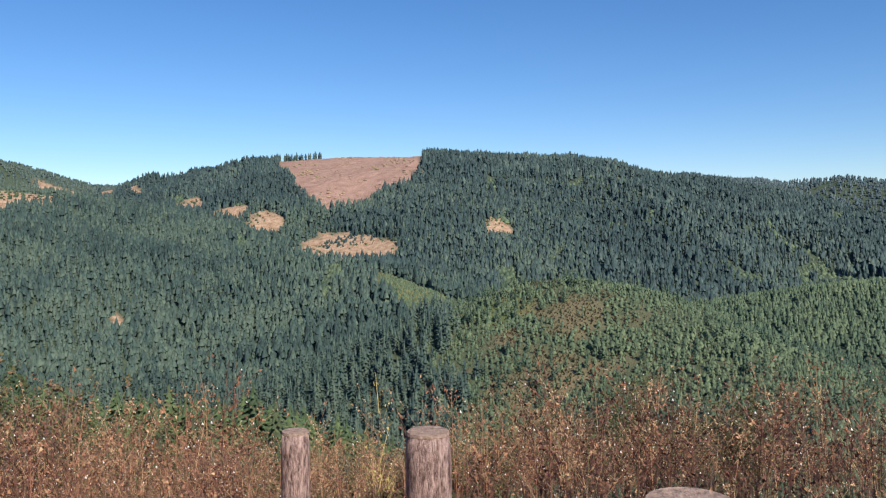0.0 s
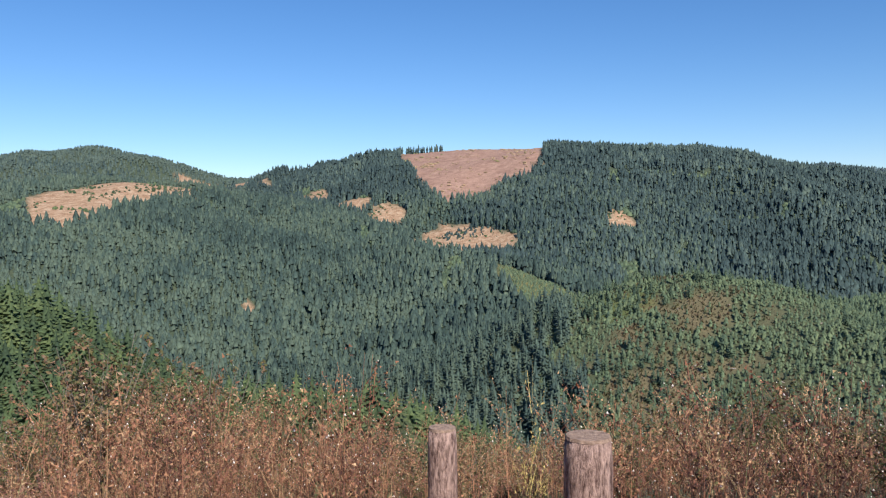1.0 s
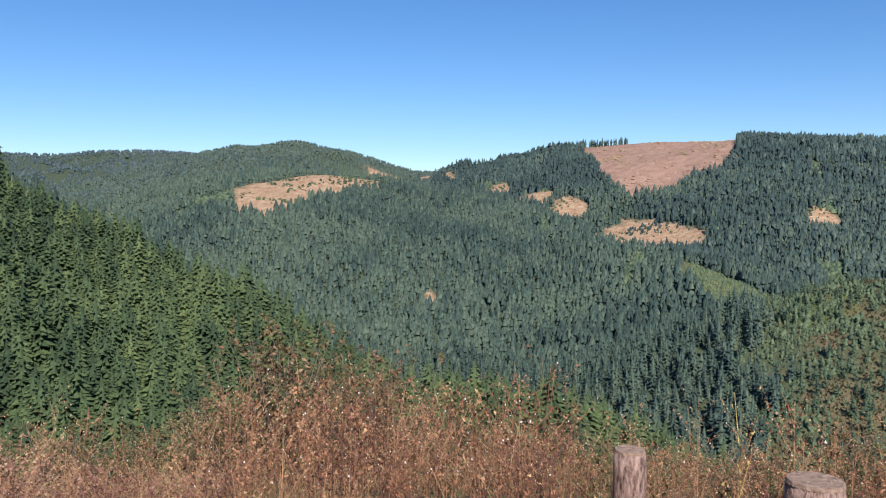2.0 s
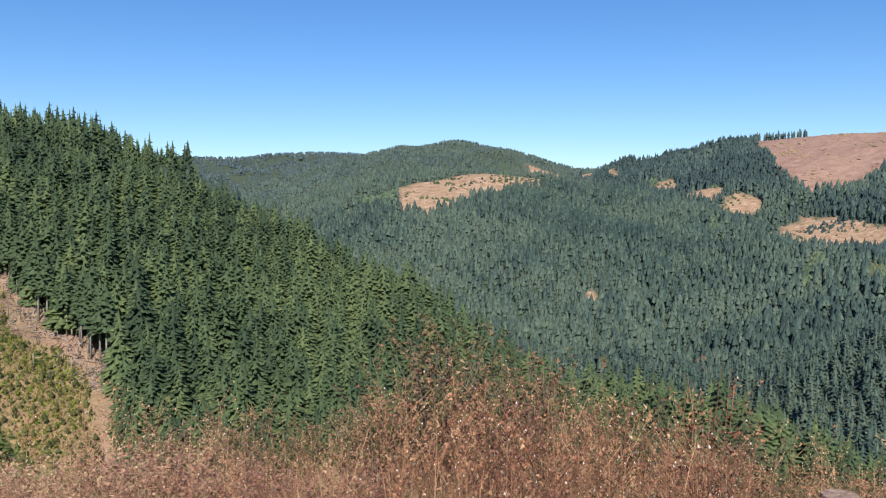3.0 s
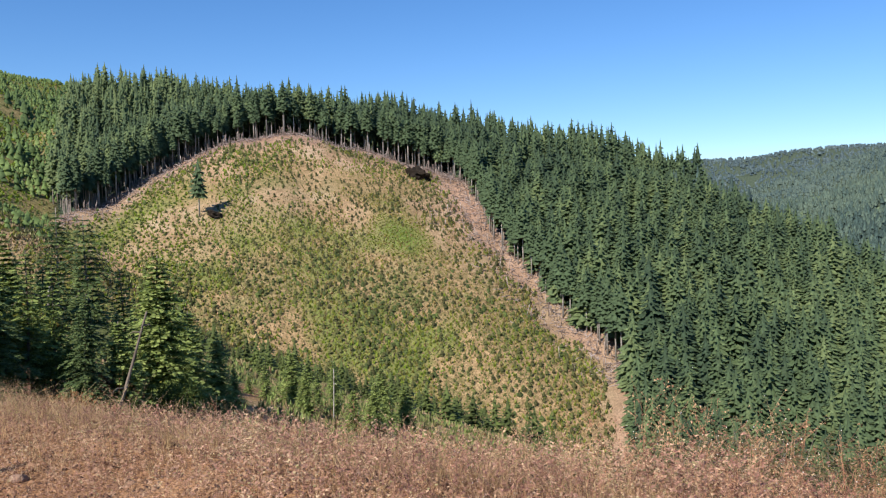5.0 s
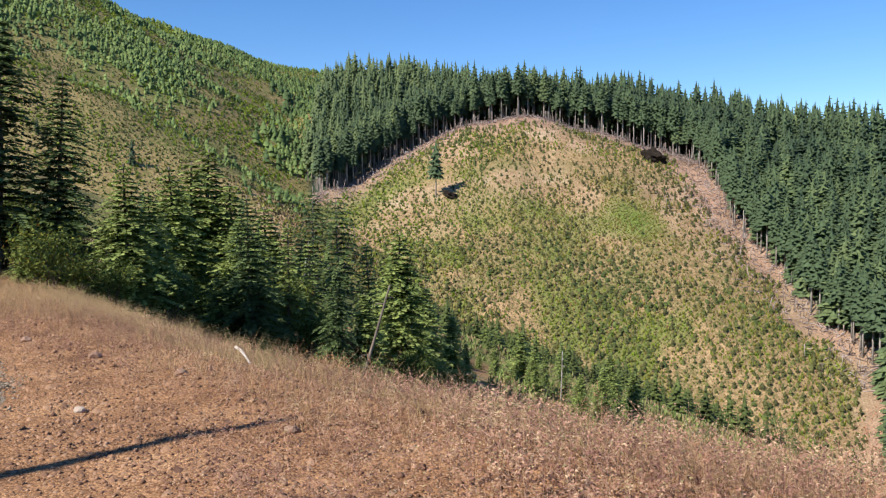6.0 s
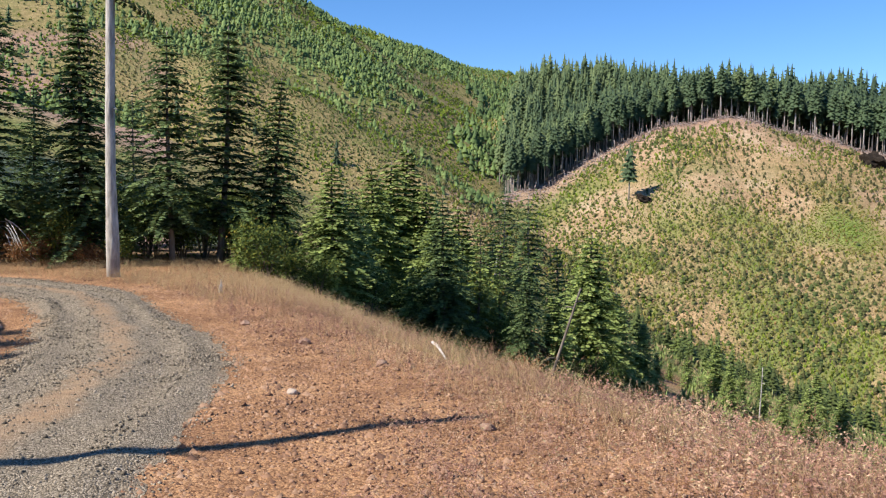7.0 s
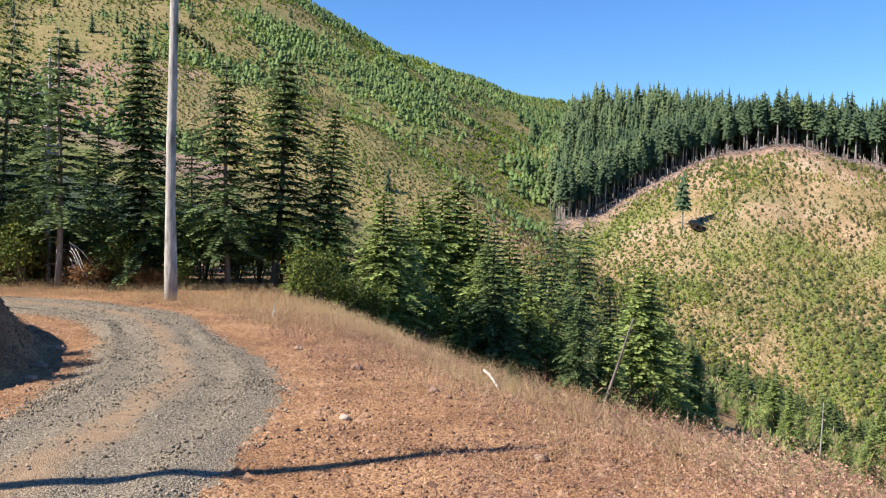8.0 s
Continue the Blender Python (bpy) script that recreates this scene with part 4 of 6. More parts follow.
def tube(path, radii, sides=6, twist=0.0):
    """A tapered tube along a path, as corners and triangles."""
    path = np.asarray(path, float)
    V, F = [], []
    for k, (p, r) in enumerate(zip(path, radii)):
        t = path[min(k + 1, len(path) - 1)] - path[max(k - 1, 0)]
        t = t / (np.linalg.norm(t) + 1e-9)
        u = np.cross(t, (0.0, 0.0, 1.0) if abs(t[2]) < 0.9 else (1.0, 0.0, 0.0))
        u /= np.linalg.norm(u)
        w = np.cross(t, u)
        for j in range(sides):
            a = 2 * math.pi * j / sides + twist * k
            V.append(p + r * (u * math.cos(a) + w * math.sin(a)))
    for k in range(len(path) - 1):
        for j in range(sides):
            a, b = k * sides + j, k * sides + (j + 1) % sides
            F += [(a, b, b + sides), (a, b + sides, a + sides)]
    n = len(V)
    V += [path[0], path[-1]]
    top = (len(path) - 1) * sides
    for j in range(sides):
        F += [(n, (j + 1) % sides, j), (n + 1, top + j, top + (j + 1) % sides)]
    return np.array(V), np.array(F)


def joined(pieces):
    """Several (corners, triangles) as one pair."""
    V, F, b = [], [], 0
    for v, f in pieces:
        V.append(v)
        F.append(np.asarray(f) + b)
        b += len(v)
    return np.concatenate(V), np.concatenate(F)


# ---- road ----
def curve_points(pts, per):
    """A smooth line through the points."""
    p = np.array(pts, float)
    p = np.vstack([2 * p[0] - p[1], p, 2 * p[-1] - p[-2]])
    out = []
    for i in range(1, len(p) - 2):
        for t in np.arange(per) / per:
            out.append(0.5 * (2 * p[i] + (p[i + 1] - p[i - 1]) * t + (2 * p[i - 1] - 5 * p[i] + 4 * p[i + 1] - p[i + 2]) * t * t
                              + (3 * p[i] - p[i - 1] - 3 * p[i + 1] + p[i + 2]) * t ** 3))
    out.append(p[-2])
    return np.array(out)


ROAD_OUT = ((40, -9), (22, -5.2), (10, -3.0), (2, -2.4), (-2.5, -2.5), (-5.17, -2.96), (-7.77, -3.6), (-8.86, -3.98), (-10.2, -4.8), (-12.0, -6.2), (-14.6, -8.3), (-15.9, -10.3), (-16.4, -12.6), (-16.2, -16), (-14, -22), (-10, -32))
ROAD_IN = ((40, -13), (22, -8.8), (10, -6.3), (2, -5.6), (-2.5, -5.4), (-4.9, -5.4), (-6.9, -5.65), (-7.9, -5.95), (-9.3, -6.6), (-10.9, -7.5), (-12.6, -8.9), (-13.6, -10.7), (-13.8, -12.6), (-13.2, -15.6), (-11, -21), (-7, -31))


def make_road():
    a, b = curve_points(ROAD_OUT, 12), curve_points(ROAD_IN, 12)
    u = np.linspace(-0.04, 1.04, 27)
    x = a[:, None, 0] + (b - a)[:, None, 0] * u
    y = a[:, None, 1] + (b - a)[:, None, 1] * u
    x, y = x + 0.11 * fractal(x, y, 0.7, 91), y + 0.11 * fractal(x, y, 0.7, 93)
    hump = 0.055 * np.clip(np.minimum(u, 1 - u) / 0.14, 0, 1)
    rut = -0.035 * np.exp(-((u - 0.25) / 0.10) ** 2) - 0.035 * np.exp(-((u - 0.74) / 0.10) ** 2)
    z = height(x, y) + hump + rut + 0.008 * fractal(x, y, 0.35, 95)
    soil = np.exp(-((u - 0.50) / 0.13) ** 2) * 1.05 - 0.42 + 0.7 * np.exp(-((u - 1.0) / 0.10) ** 2) + 0.6 * np.exp(-((u - 0.0) / 0.06) ** 2)
    k, n = x.shape
    i, j = np.meshgrid(np.arange(k - 1), np.arange(n - 1), indexing="ij")
    c = i * n + j
    me = mesh_of("road", np.stack([x, y, z], -1).reshape(-1, 3), np.stack([c, c + 1, c + n + 1, c + n], -1).reshape(-1, 4), [ROAD], shade=True)
    me.attributes.new("soil", "FLOAT", "POINT").data.foreach_set("value", np.broadcast_to(soil, x.shape).ravel().astype(np.float32))
    tagged(new("road", me), "grey crushed-rock forest road with a clay crown, bending away", "road", kind="structure")
    return a, b


ROAD_A, ROAD_B = make_road()


# ---- stones ----
def rock_template(rng, flat=0.65):
    v = np.array([(1, 0, 0), (0, 1, 0), (-1, 0, 0), (0, -1, 0), (0, 0, 1), (0, 0, -1)], float) * rng.uniform(0.65, 1.2, (6, 1)) + rng.normal(0, 0.15, (6, 3))
    f = [(j, (j + 1) % 4, 4) for j in range(4)] + [((j + 1) % 4, j, 5) for j in range(4)]
    return v * (1, 1, flat), np.array(f), np.zeros(8, int)


def make_stones():
    rng = np.random.default_rng(23)
    rocks = [rock_template(rng) for _ in range(6)]
    chips = [(np.array([(1, 0, -0.3), (-0.5, 0.87, -0.3), (-0.5, -0.87, -0.3), (0, 0, 0.55)]) * rng.uniform(0.7, 1.3, (4, 3)) + rng.uniform(-0.5, 0.5, (4, 3)) * (1, 1, 0.3), np.array([(0, 1, 3), (1, 2, 3), (2, 0, 3)]), np.zeros(3, int)) for _ in range(8)]
    # loose gravel on the road
    n = 33000
    t, u = rng.integers(30, len(ROAD_A) - 20, n), rng.uniform(-0.13, 1.13, n)
    keep = rng.random(n) < (0.35 + 0.65 * np.clip(np.abs(u - 0.5) * 3 - 0.2, 0, 1)) * smooth(0.16, -0.02, np.abs(u - 0.5) - 0.5)
    t, u = t[keep], u[keep]
    f = rng.random(len(t))[:, None]
    p = (ROAD_A[t] * (1 - f) + ROAD_A[t + 1] * f) * (1 - u)[:, None] + (ROAD_B[t] * (1 - f) + ROAD_B[t + 1] * f) * u[:, None]
    r = rng.lognormal(-4.5, 0.35, len(p)).clip(0.006, 0.024)
    hump = 0.055 * np.clip(np.minimum(u, 1 - u) / 0.14, 0, 1)
    rut = -0.035 * np.exp(-((u - 0.25) / 0.10) ** 2) - 0.035 * np.exp(-((u - 0.74) / 0.10) ** 2)
    v, fc, tt, sl = spread(rocks, p[:, 0], p[:, 1], height(p[:, 0], p[:, 1]) + hump + rut + 0.1 * r, r, r, rng.random(len(p)), rng)
    tagged(new("gravel", mesh_of("gravel", v, fc, [GRAVEL], tt)), "loose grey crushed rock lying on the road", "gravel", kind="stuff")
    # reddish broken stone over the landing
    n = 60000
    az, d = rng.uniform(66, 140, n), 3 + 15 * rng.random(n) ** 1.0
    x, y = bearing(az, d)
    s, b = beyond_lip(x, y), inside_bank(x, y)
    dr, _ = along(x, y, [(*q, 0) for q in (ROAD_A[::6] + ROAD_B[::6]) / 2])
    ok = (s < 0.8) & (b < 1.2) & (dr > 1.15) & (value_noise(x / 0.9, y / 0.9, 4) + 0.4 * rng.random(n) > 0.36)
    x, y = x[ok], y[ok]
    r = rng.lognormal(-4.25, 0.5, len(x)).clip(0.007, 0.05)
    v, fc, tt, sl = spread(chips, x, y, height(x, y) + r * 0.15, r, r, rng.random(len(x)) * 0.9, rng)
    tagged(new("rubble", mesh_of("rubble", v, fc, [STONE], tt)), "small reddish broken stones strewn over the clay landing", "rubble", kind="stuff")
    # broken rock the size of eggs and fists, in patches
    n = 52000
    az, d = rng.uniform(66, 138, n), 3 + 17 * rng.random(n) ** 0.9
    x, y = bearing(az, d)
    s, b = beyond_lip(x, y), inside_bank(x, y)
    dr, _ = along(x, y, [(*q, 0) for q in (ROAD_A[::6] + ROAD_B[::6]) / 2])
    ok = (s < 0.3) & (b < 1.0) & (dr > 1.6) & (value_noise(x / 1.2, y / 1.2, 104) + 0.35 * rng.random(n) > 0.46)
    x, y = x[ok], y[ok]
    r = rng.lognormal(-4.5, 0.45, len(x)).clip(0.008, 0.042)
    v, fc, tt, sl = spread(rocks, x, y, height(x, y) + r * 0.2, r, r, rng.random(len(x)) ** 1.5, rng)
    tagged(new("rubble", mesh_of("rubble", v, fc, [STONE], tt)), "brown and orange broken rock scattered over the clay landing", "rubble", kind="stuff")
    # single larger stones
    pale = plain("pale_stone", (0.34, 0.26, 0.20), (0.48, 0.39, 0.31), 12, 0.9, 0.01)
    brown = plain("brown_stone", (0.20, 0.12, 0.085), (0.36, 0.24, 0.17), 9, 0.9, 0.01)
    for x, y, r, m, label in ((-7.49, -2.74, 0.05, pale, "pale fist-sized stone lying on the orange clay"), (-9.9, -3.35, 0.075, brown, "brown angular stone on the landing"),
                              (-8.9, -2.2, 0.06, brown, "brown angular stone on the landing"), (-11.2, -4.6, 0.07, brown, "brown angular stone on the landing"),
                              (-6.6, -0.9, 0.06, brown, "brown angular stone on the landing"), (-4.6, -0.35, 0.06, pale, "pale broken stone at the edge of the weeds"),
                              (-4.9, 0.1, 0.045, pale, "pale broken stone at the edge of the weeds"), (-9.0, -7.0, 0.08, brown, "brown angular stone at the foot of the bank"),
                              (-10.2, -7.6, 0.07, brown, "brown angular stone at the foot of the bank"), (-8.2, -6.5, 0.065, brown, "brown angular stone at the foot of the bank")):
        bm = bmesh.new()
        bmesh.ops.create_icosphere(bm, subdivisions=2, radius=r)
        for q in bm.verts:
            k = noise.noise(q.co * (1.6 / r) + Vector((x * 3, y * 3, 0)))
            q.co *= 1 + 0.35 * k
            q.co.z *= 0.65
        me = bpy.data.meshes.new("stone")
        bm.to_mesh(me)
        bm.free()
        me.materials.append(m)
        ob = new("stone", me)
        ob.matrix_basis = pose(x, y, ground_at(x, y) + r * 0.3, 0, 0, x * 70)
        tagged(ob, label, "stone")


make_stones()


# ---- firs beside the road ----
def fir_crown(rng, tall, reach, start, droop, whorls, per, gaps=0.0, power=0.8):
    """Needled sprays on drooping branches: corners, triangles and tints, in metres."""
    quads, tint = [], []
    for k in range(whorls):
        f = (k + rng.random() * 0.3) / whorls
        z = start + (tall - start) * f
        full = reach * (1 - f) ** power * (0.55 + 0.45 * min(1.0, f * 6 + 0.35))
        for b in range(per):
            if rng.random() < gaps:
                continue
            a = 2 * math.pi * (b + rng.random() * 0.8) / per + k * 1.3
            L = max(0.18, full * rng.uniform(0.38, 1.25))
            n = max(5, int(L / 0.062))
            u = (np.arange(n) + 0.6) / n
            rise = 0.16 * (f - 0.25)
            cx, cz = L * u, z + L * (rise * u - droop * u * u + 0.10 * np.sin(u * 3) * rng.uniform(-0.5, 1))
            side = np.minimum(0.11 + 0.18 * L * (1 - u), 0.25) * rng.uniform(0.7, 1.25, n)
            ca, sa = math.cos(a), math.sin(a)
            w = 0.036 + 0.026 * rng.random(n)
            for sgn in (1, -1):
                sweep = 0.55 * side
                p0 = np.stack([cx, np.zeros(n), cz], 1)
                tip = np.stack([cx + sweep, sgn * side, cz - side * rng.uniform(-0.1, 0.5, n)], 1)
                mid = 0.45 * p0 + 0.55 * tip
                off = np.stack([-sgn * w * rng.uniform(0.2, 1.0, n), w * rng.uniform(0.2, 1.0, n), w * rng.uniform(-0.8, 0.8, n)], 1)
                q = np.stack([p0, mid + off, tip, mid - off], 1).reshape(-1, 3)
                q = np.stack([q[:, 0] * ca - q[:, 1] * sa, q[:, 0] * sa + q[:, 1] * ca, q[:, 2]], 1)
                quads.append(q)
                # Shade put into the tint: dark by the trunk, light at the tips.
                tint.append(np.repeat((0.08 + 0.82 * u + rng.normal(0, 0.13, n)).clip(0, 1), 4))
    v = np.concatenate(quads)
    i = np.arange(0, len(v), 4)
    f = np.concatenate([np.stack([i, i + 1, i + 2], 1), np.stack([i, i + 2, i + 3], 1)])
    return v, f, np.concatenate(tint)


def fir_trunk(rng, tall, girth, start):
    z = np.linspace(-0.4, tall, 9)
    path = np.stack([0.05 * np.sin(z * 0.5 + rng.random() * 6), 0.05 * np.cos(z * 0.4), z], 1)
    pieces = [tube(path, girth * (1 - 0.93 * np.linspace(0, 1, 9)) + 0.008, 7)]
    for _ in range(int(14 + start * 6)):
        h = rng.uniform(0.3, tall * 0.75)
        a, L = rng.uniform(0, 6.28), rng.uniform(0.25, 0.8)
        pieces.append(tube([(0, 0, h), (L * 0.5 * math.cos(a), L * 0.5 * math.sin(a), h - 0.02), (L * math.cos(a), L * math.sin(a), h - 0.18)], (0.02, 0.013, 0.005), 3))
    return joined(pieces)


def fir_tree(rng, label, tall, reach, start, droop, whorls, per, gaps, power=0.8, girth=0.12, mat=None):
    root = new("fir_tree")
    v, f = fir_trunk(rng, tall, girth, start)
    part("trunk", mesh_of("trunk", v, f, [PALE_BARK if start > 2 else BARK], shade=True), root, "grey-brown bark with dead twigs")
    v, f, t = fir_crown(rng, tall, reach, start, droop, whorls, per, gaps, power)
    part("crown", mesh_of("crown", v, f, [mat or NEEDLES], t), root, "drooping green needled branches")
    return tagged(root, label, "tree", "firs beside the road")


def make_firs():
    rng = np.random.default_rng(31)
    full = "dense green fir at the road's edge"
    thin = "tall thin fir with a bare lower trunk"
    young = "young green fir on the slope below the landing"
    kinds = {
        "dense": fir_tree(rng, full, 10, 2.2, 0.3, 0.34, 36, 12, 0.10, 0.7),
        "broad": fir_tree(rng, full, 6, 2.0, 0.1, 0.26, 30, 13, 0.06, 0.75, 0.12, LIGHT_NEEDLES),
        "thin": fir_tree(rng, thin, 10, 2.0, 2.4, 0.36, 24, 9, 0.34, 0.55, 0.10),
        "layered": fir_tree(rng, "dark fir with open layered boughs at the road's edge", 10, 2.3, 1.6, 0.30, 26, 11, 0.18, 0.62),
        "young": fir_tree(rng, young, 5, 1.5, 0.05, 0.22, 30, 9, 0.03, 0.8, 0.06, LIGHT_NEEDLES),
        "spindly": fir_tree(rng, young, 6, 1.2, 0.6, 0.3, 26, 6, 0.18, 0.75, 0.06, LIGHT_NEEDLES),
    }
    first = {}
    # kind, azimuth, distance, top's rise in degrees
    rows = (("thin", 129.9, 27, 12.3), ("thin", 126.6, 24, 12.1), ("dense", 121.5, 24, 12.1), ("thin", 118.4, 30, 7.0), ("dense", 124.4, 33, 7.0), ("layered", 131.2, 26, 10.0), ("layered", 116.4, 23.5, 10.9), ("layered", 113.2, 24.5, 11.5), ("dense", 109.9, 24, 8.4))
    rows += (("broad", 105.9, 23, 2.8), ("broad", 102.6, 31, 2.7), ("broad", 100.6, 36, 3.9), ("broad", 99.2, 34, 1.6), ("broad", 104.4, 27, 1.2), ("broad", 101.5, 34, 3.0), ("broad", 98.8, 29, -0.6), ("spindly", 94.1, 29, -2.4), ("dense", 97.9, 25, 0.8), ("broad", 96.6, 31, 0.0), ("spindly", 95.6, 27, -1.2), ("spindly", 94.6, 32, -1.8), ("thin", 91.8, 33, 0.9), ("thin", 93.7, 38, 1.4), ("dense", 92.5, 24.5, -4.1), ("young", 90.3, 27, -6.0), ("spindly", 89.6, 34, -2.6), ("broad", 87.8, 30, -1.8), ("young", 86.0, 33, -5.6), ("young", 84.1, 34, -7.6), ("young", 82.9, 37, -9.6), ("spindly", 80.8, 42, -8.7), ("young", 79.0, 44, -8.8))
    rows += (("young", 78.0, 40, -10.0), ("spindly", 76.0, 41, -9.5), ("young", 74.9, 37, -11.6), ("young", 73.4, 39, -11.2), ("young", 72.7, 44, -10.2), ("young", 71.2, 46, -11.5), ("young", 81.9, 46, -10.2), ("spindly", 77.2, 47, -9.9), ("broad", 131.8, 30, 6.0), ("dense", 128.2, 30, 9.0), ("young", 106.9, 22.5, -3.2), ("young", 100.2, 25, -4.2), ("young", 127.8, 27, -0.5), ("young", 112.0, 22.0, -1.2))
    for k, (kind, az, d, top) in enumerate(rows):
        x, y = (float(q) for q in bearing(az, d))
        z = ground_at(x, y)
        tree = kinds[kind]
        tall = {"dense": 10, "broad": 6, "thin": 10, "layered": 10, "young": 5, "spindly": 6}[kind]
        h = EYE + d * math.tan(radians(top)) - z
        s = h / tall
        wide = s * (0.95 + 0.2 * ((k * 37) % 10) / 10) * (1.22 if az < 107 else 1.18)
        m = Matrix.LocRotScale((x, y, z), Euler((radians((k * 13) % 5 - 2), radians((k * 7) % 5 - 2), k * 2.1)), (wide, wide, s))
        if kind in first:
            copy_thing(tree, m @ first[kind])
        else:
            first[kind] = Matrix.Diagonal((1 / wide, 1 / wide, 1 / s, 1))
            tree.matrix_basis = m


make_firs()


# ---- bare trunks ----
def snag(name, label, x, y, tall, girth, lean=(0, 0), stubs=10, seed=1, mat=None, tip=0.45, stub_from=0.25, stub_reach=0.9):
    rng = np.random.default_rng(seed)
    root = new(name)
    root.location = (x, y, ground_at(x, y))
    z = np.linspace(-0.5, tall, 14)
    path = np.stack([lean[0] * z / tall + 0.03 * np.sin(z), lean[1] * z / tall + 0.03 * np.cos(z * 0.8), z], 1)
    r = girth * (1 - (1 - tip) * np.linspace(0, 1, 14))
    r[:2] *= 1.25
    v, f = tube(path, r, 12)
    part("trunk", mesh_of("trunk", v, f, [mat or GREY_WOOD], shade=True), root)
    for k in range(stubs):
        h = rng.uniform(stub_from, 0.95) * tall
        a, L = rng.uniform(0, 6.28), rng.uniform(0.2, 1.0) * stub_reach
        bx, by = lean[0] * h / tall, lean[1] * h / tall
        v, f = tube([(bx, by, h), (bx + L * 0.6 * math.cos(a), by + L * 0.6 * math.sin(a), h + 0.03), (bx + L * math.cos(a), by + L * math.sin(a), h - 0.15 * L)], (0.03, 0.02, 0.006), 5)
        part("stub", mesh_of("stub", v, f, [mat or GREY_WOOD]), root)
    return tagged(root, label, "dead tree")


pole = snag("dead_tree", "tall bare grey trunk standing at the road's outer edge", -17.48, -10.11, 17.0, 0.118, (0.35, 0.1), 9, 3, None, 0.5, 0.15, 0.22)
lv, lf = tube([(0, 0, 0), (0.45, 0, -0.16), (0.95, 0, -0.5)], (0.02, 0.014, 0.005), 6)
limb = part("branch", mesh_of("branch", lv, lf, [BARK]), pole, "last living branch")
limb.matrix_basis = pose(0.1, 0.05, 6.2, 0, 0, 119) @ Matrix.Scale(0.95, 4)
v_, f_, t_ = fir_crown(np.random.default_rng(5), 1.0, 0.34, 0.03, 0.3, 10, 4, 0.2, 0.5)
v_ = v_[:, [2, 1, 0]] * (1.0, 1.0, 0.5)
v_[:, 2] -= 0.3 * v_[:, 0] + 0.22 * v_[:, 0] ** 2
part("needles", mesh_of("needles", v_, f_, [NEEDLES], t_), limb)
snag("dead_tree", "thin dead fir trunk behind the road bend", -20.6, -15.6, 6.5, 0.07, (0.2, 0.1), 14, 8)
snag("dead_tree", "thin leaning dead trunk among the firs", *(float(q) for q in bearing(90.6, 26)), 3.0, 0.06, (0.1, 0.95), 5, 9, BARK, stub_reach=0.4)
snag("dead_tree", "pale broken trunk among the firs", *(float(q) for q in bearing(94.6, 33)), 3.4, 0.07, (0.1, 0.3), 5, 10, stub_reach=0.25)
snag("dead_tree", "thin pale dead trunk below the landing", *(float(q) for q in bearing(76.3, 39)), 2.6, 0.035, (0.1, 0.1), 5, 12, stub_reach=0.2)
# Unseen trunk: sited and sized for the long shadow on the landing.
snag("dead_tree", "bare slender trunk rising from the cut bank", -2.54, -7.75, 6.1, 0.1, (0.0, 0.05), 9, 14, None, 0.6, 0.3, 0.5)


# ---- stumps, stick, posts ----
def wood_thing(name, label, category, v, f, mat, at, shade=True):
    ob = new(name, mesh_of(name, v, f, [mat], shade=shade))
    ob.matrix_basis = at
    return tagged(ob, label, category)


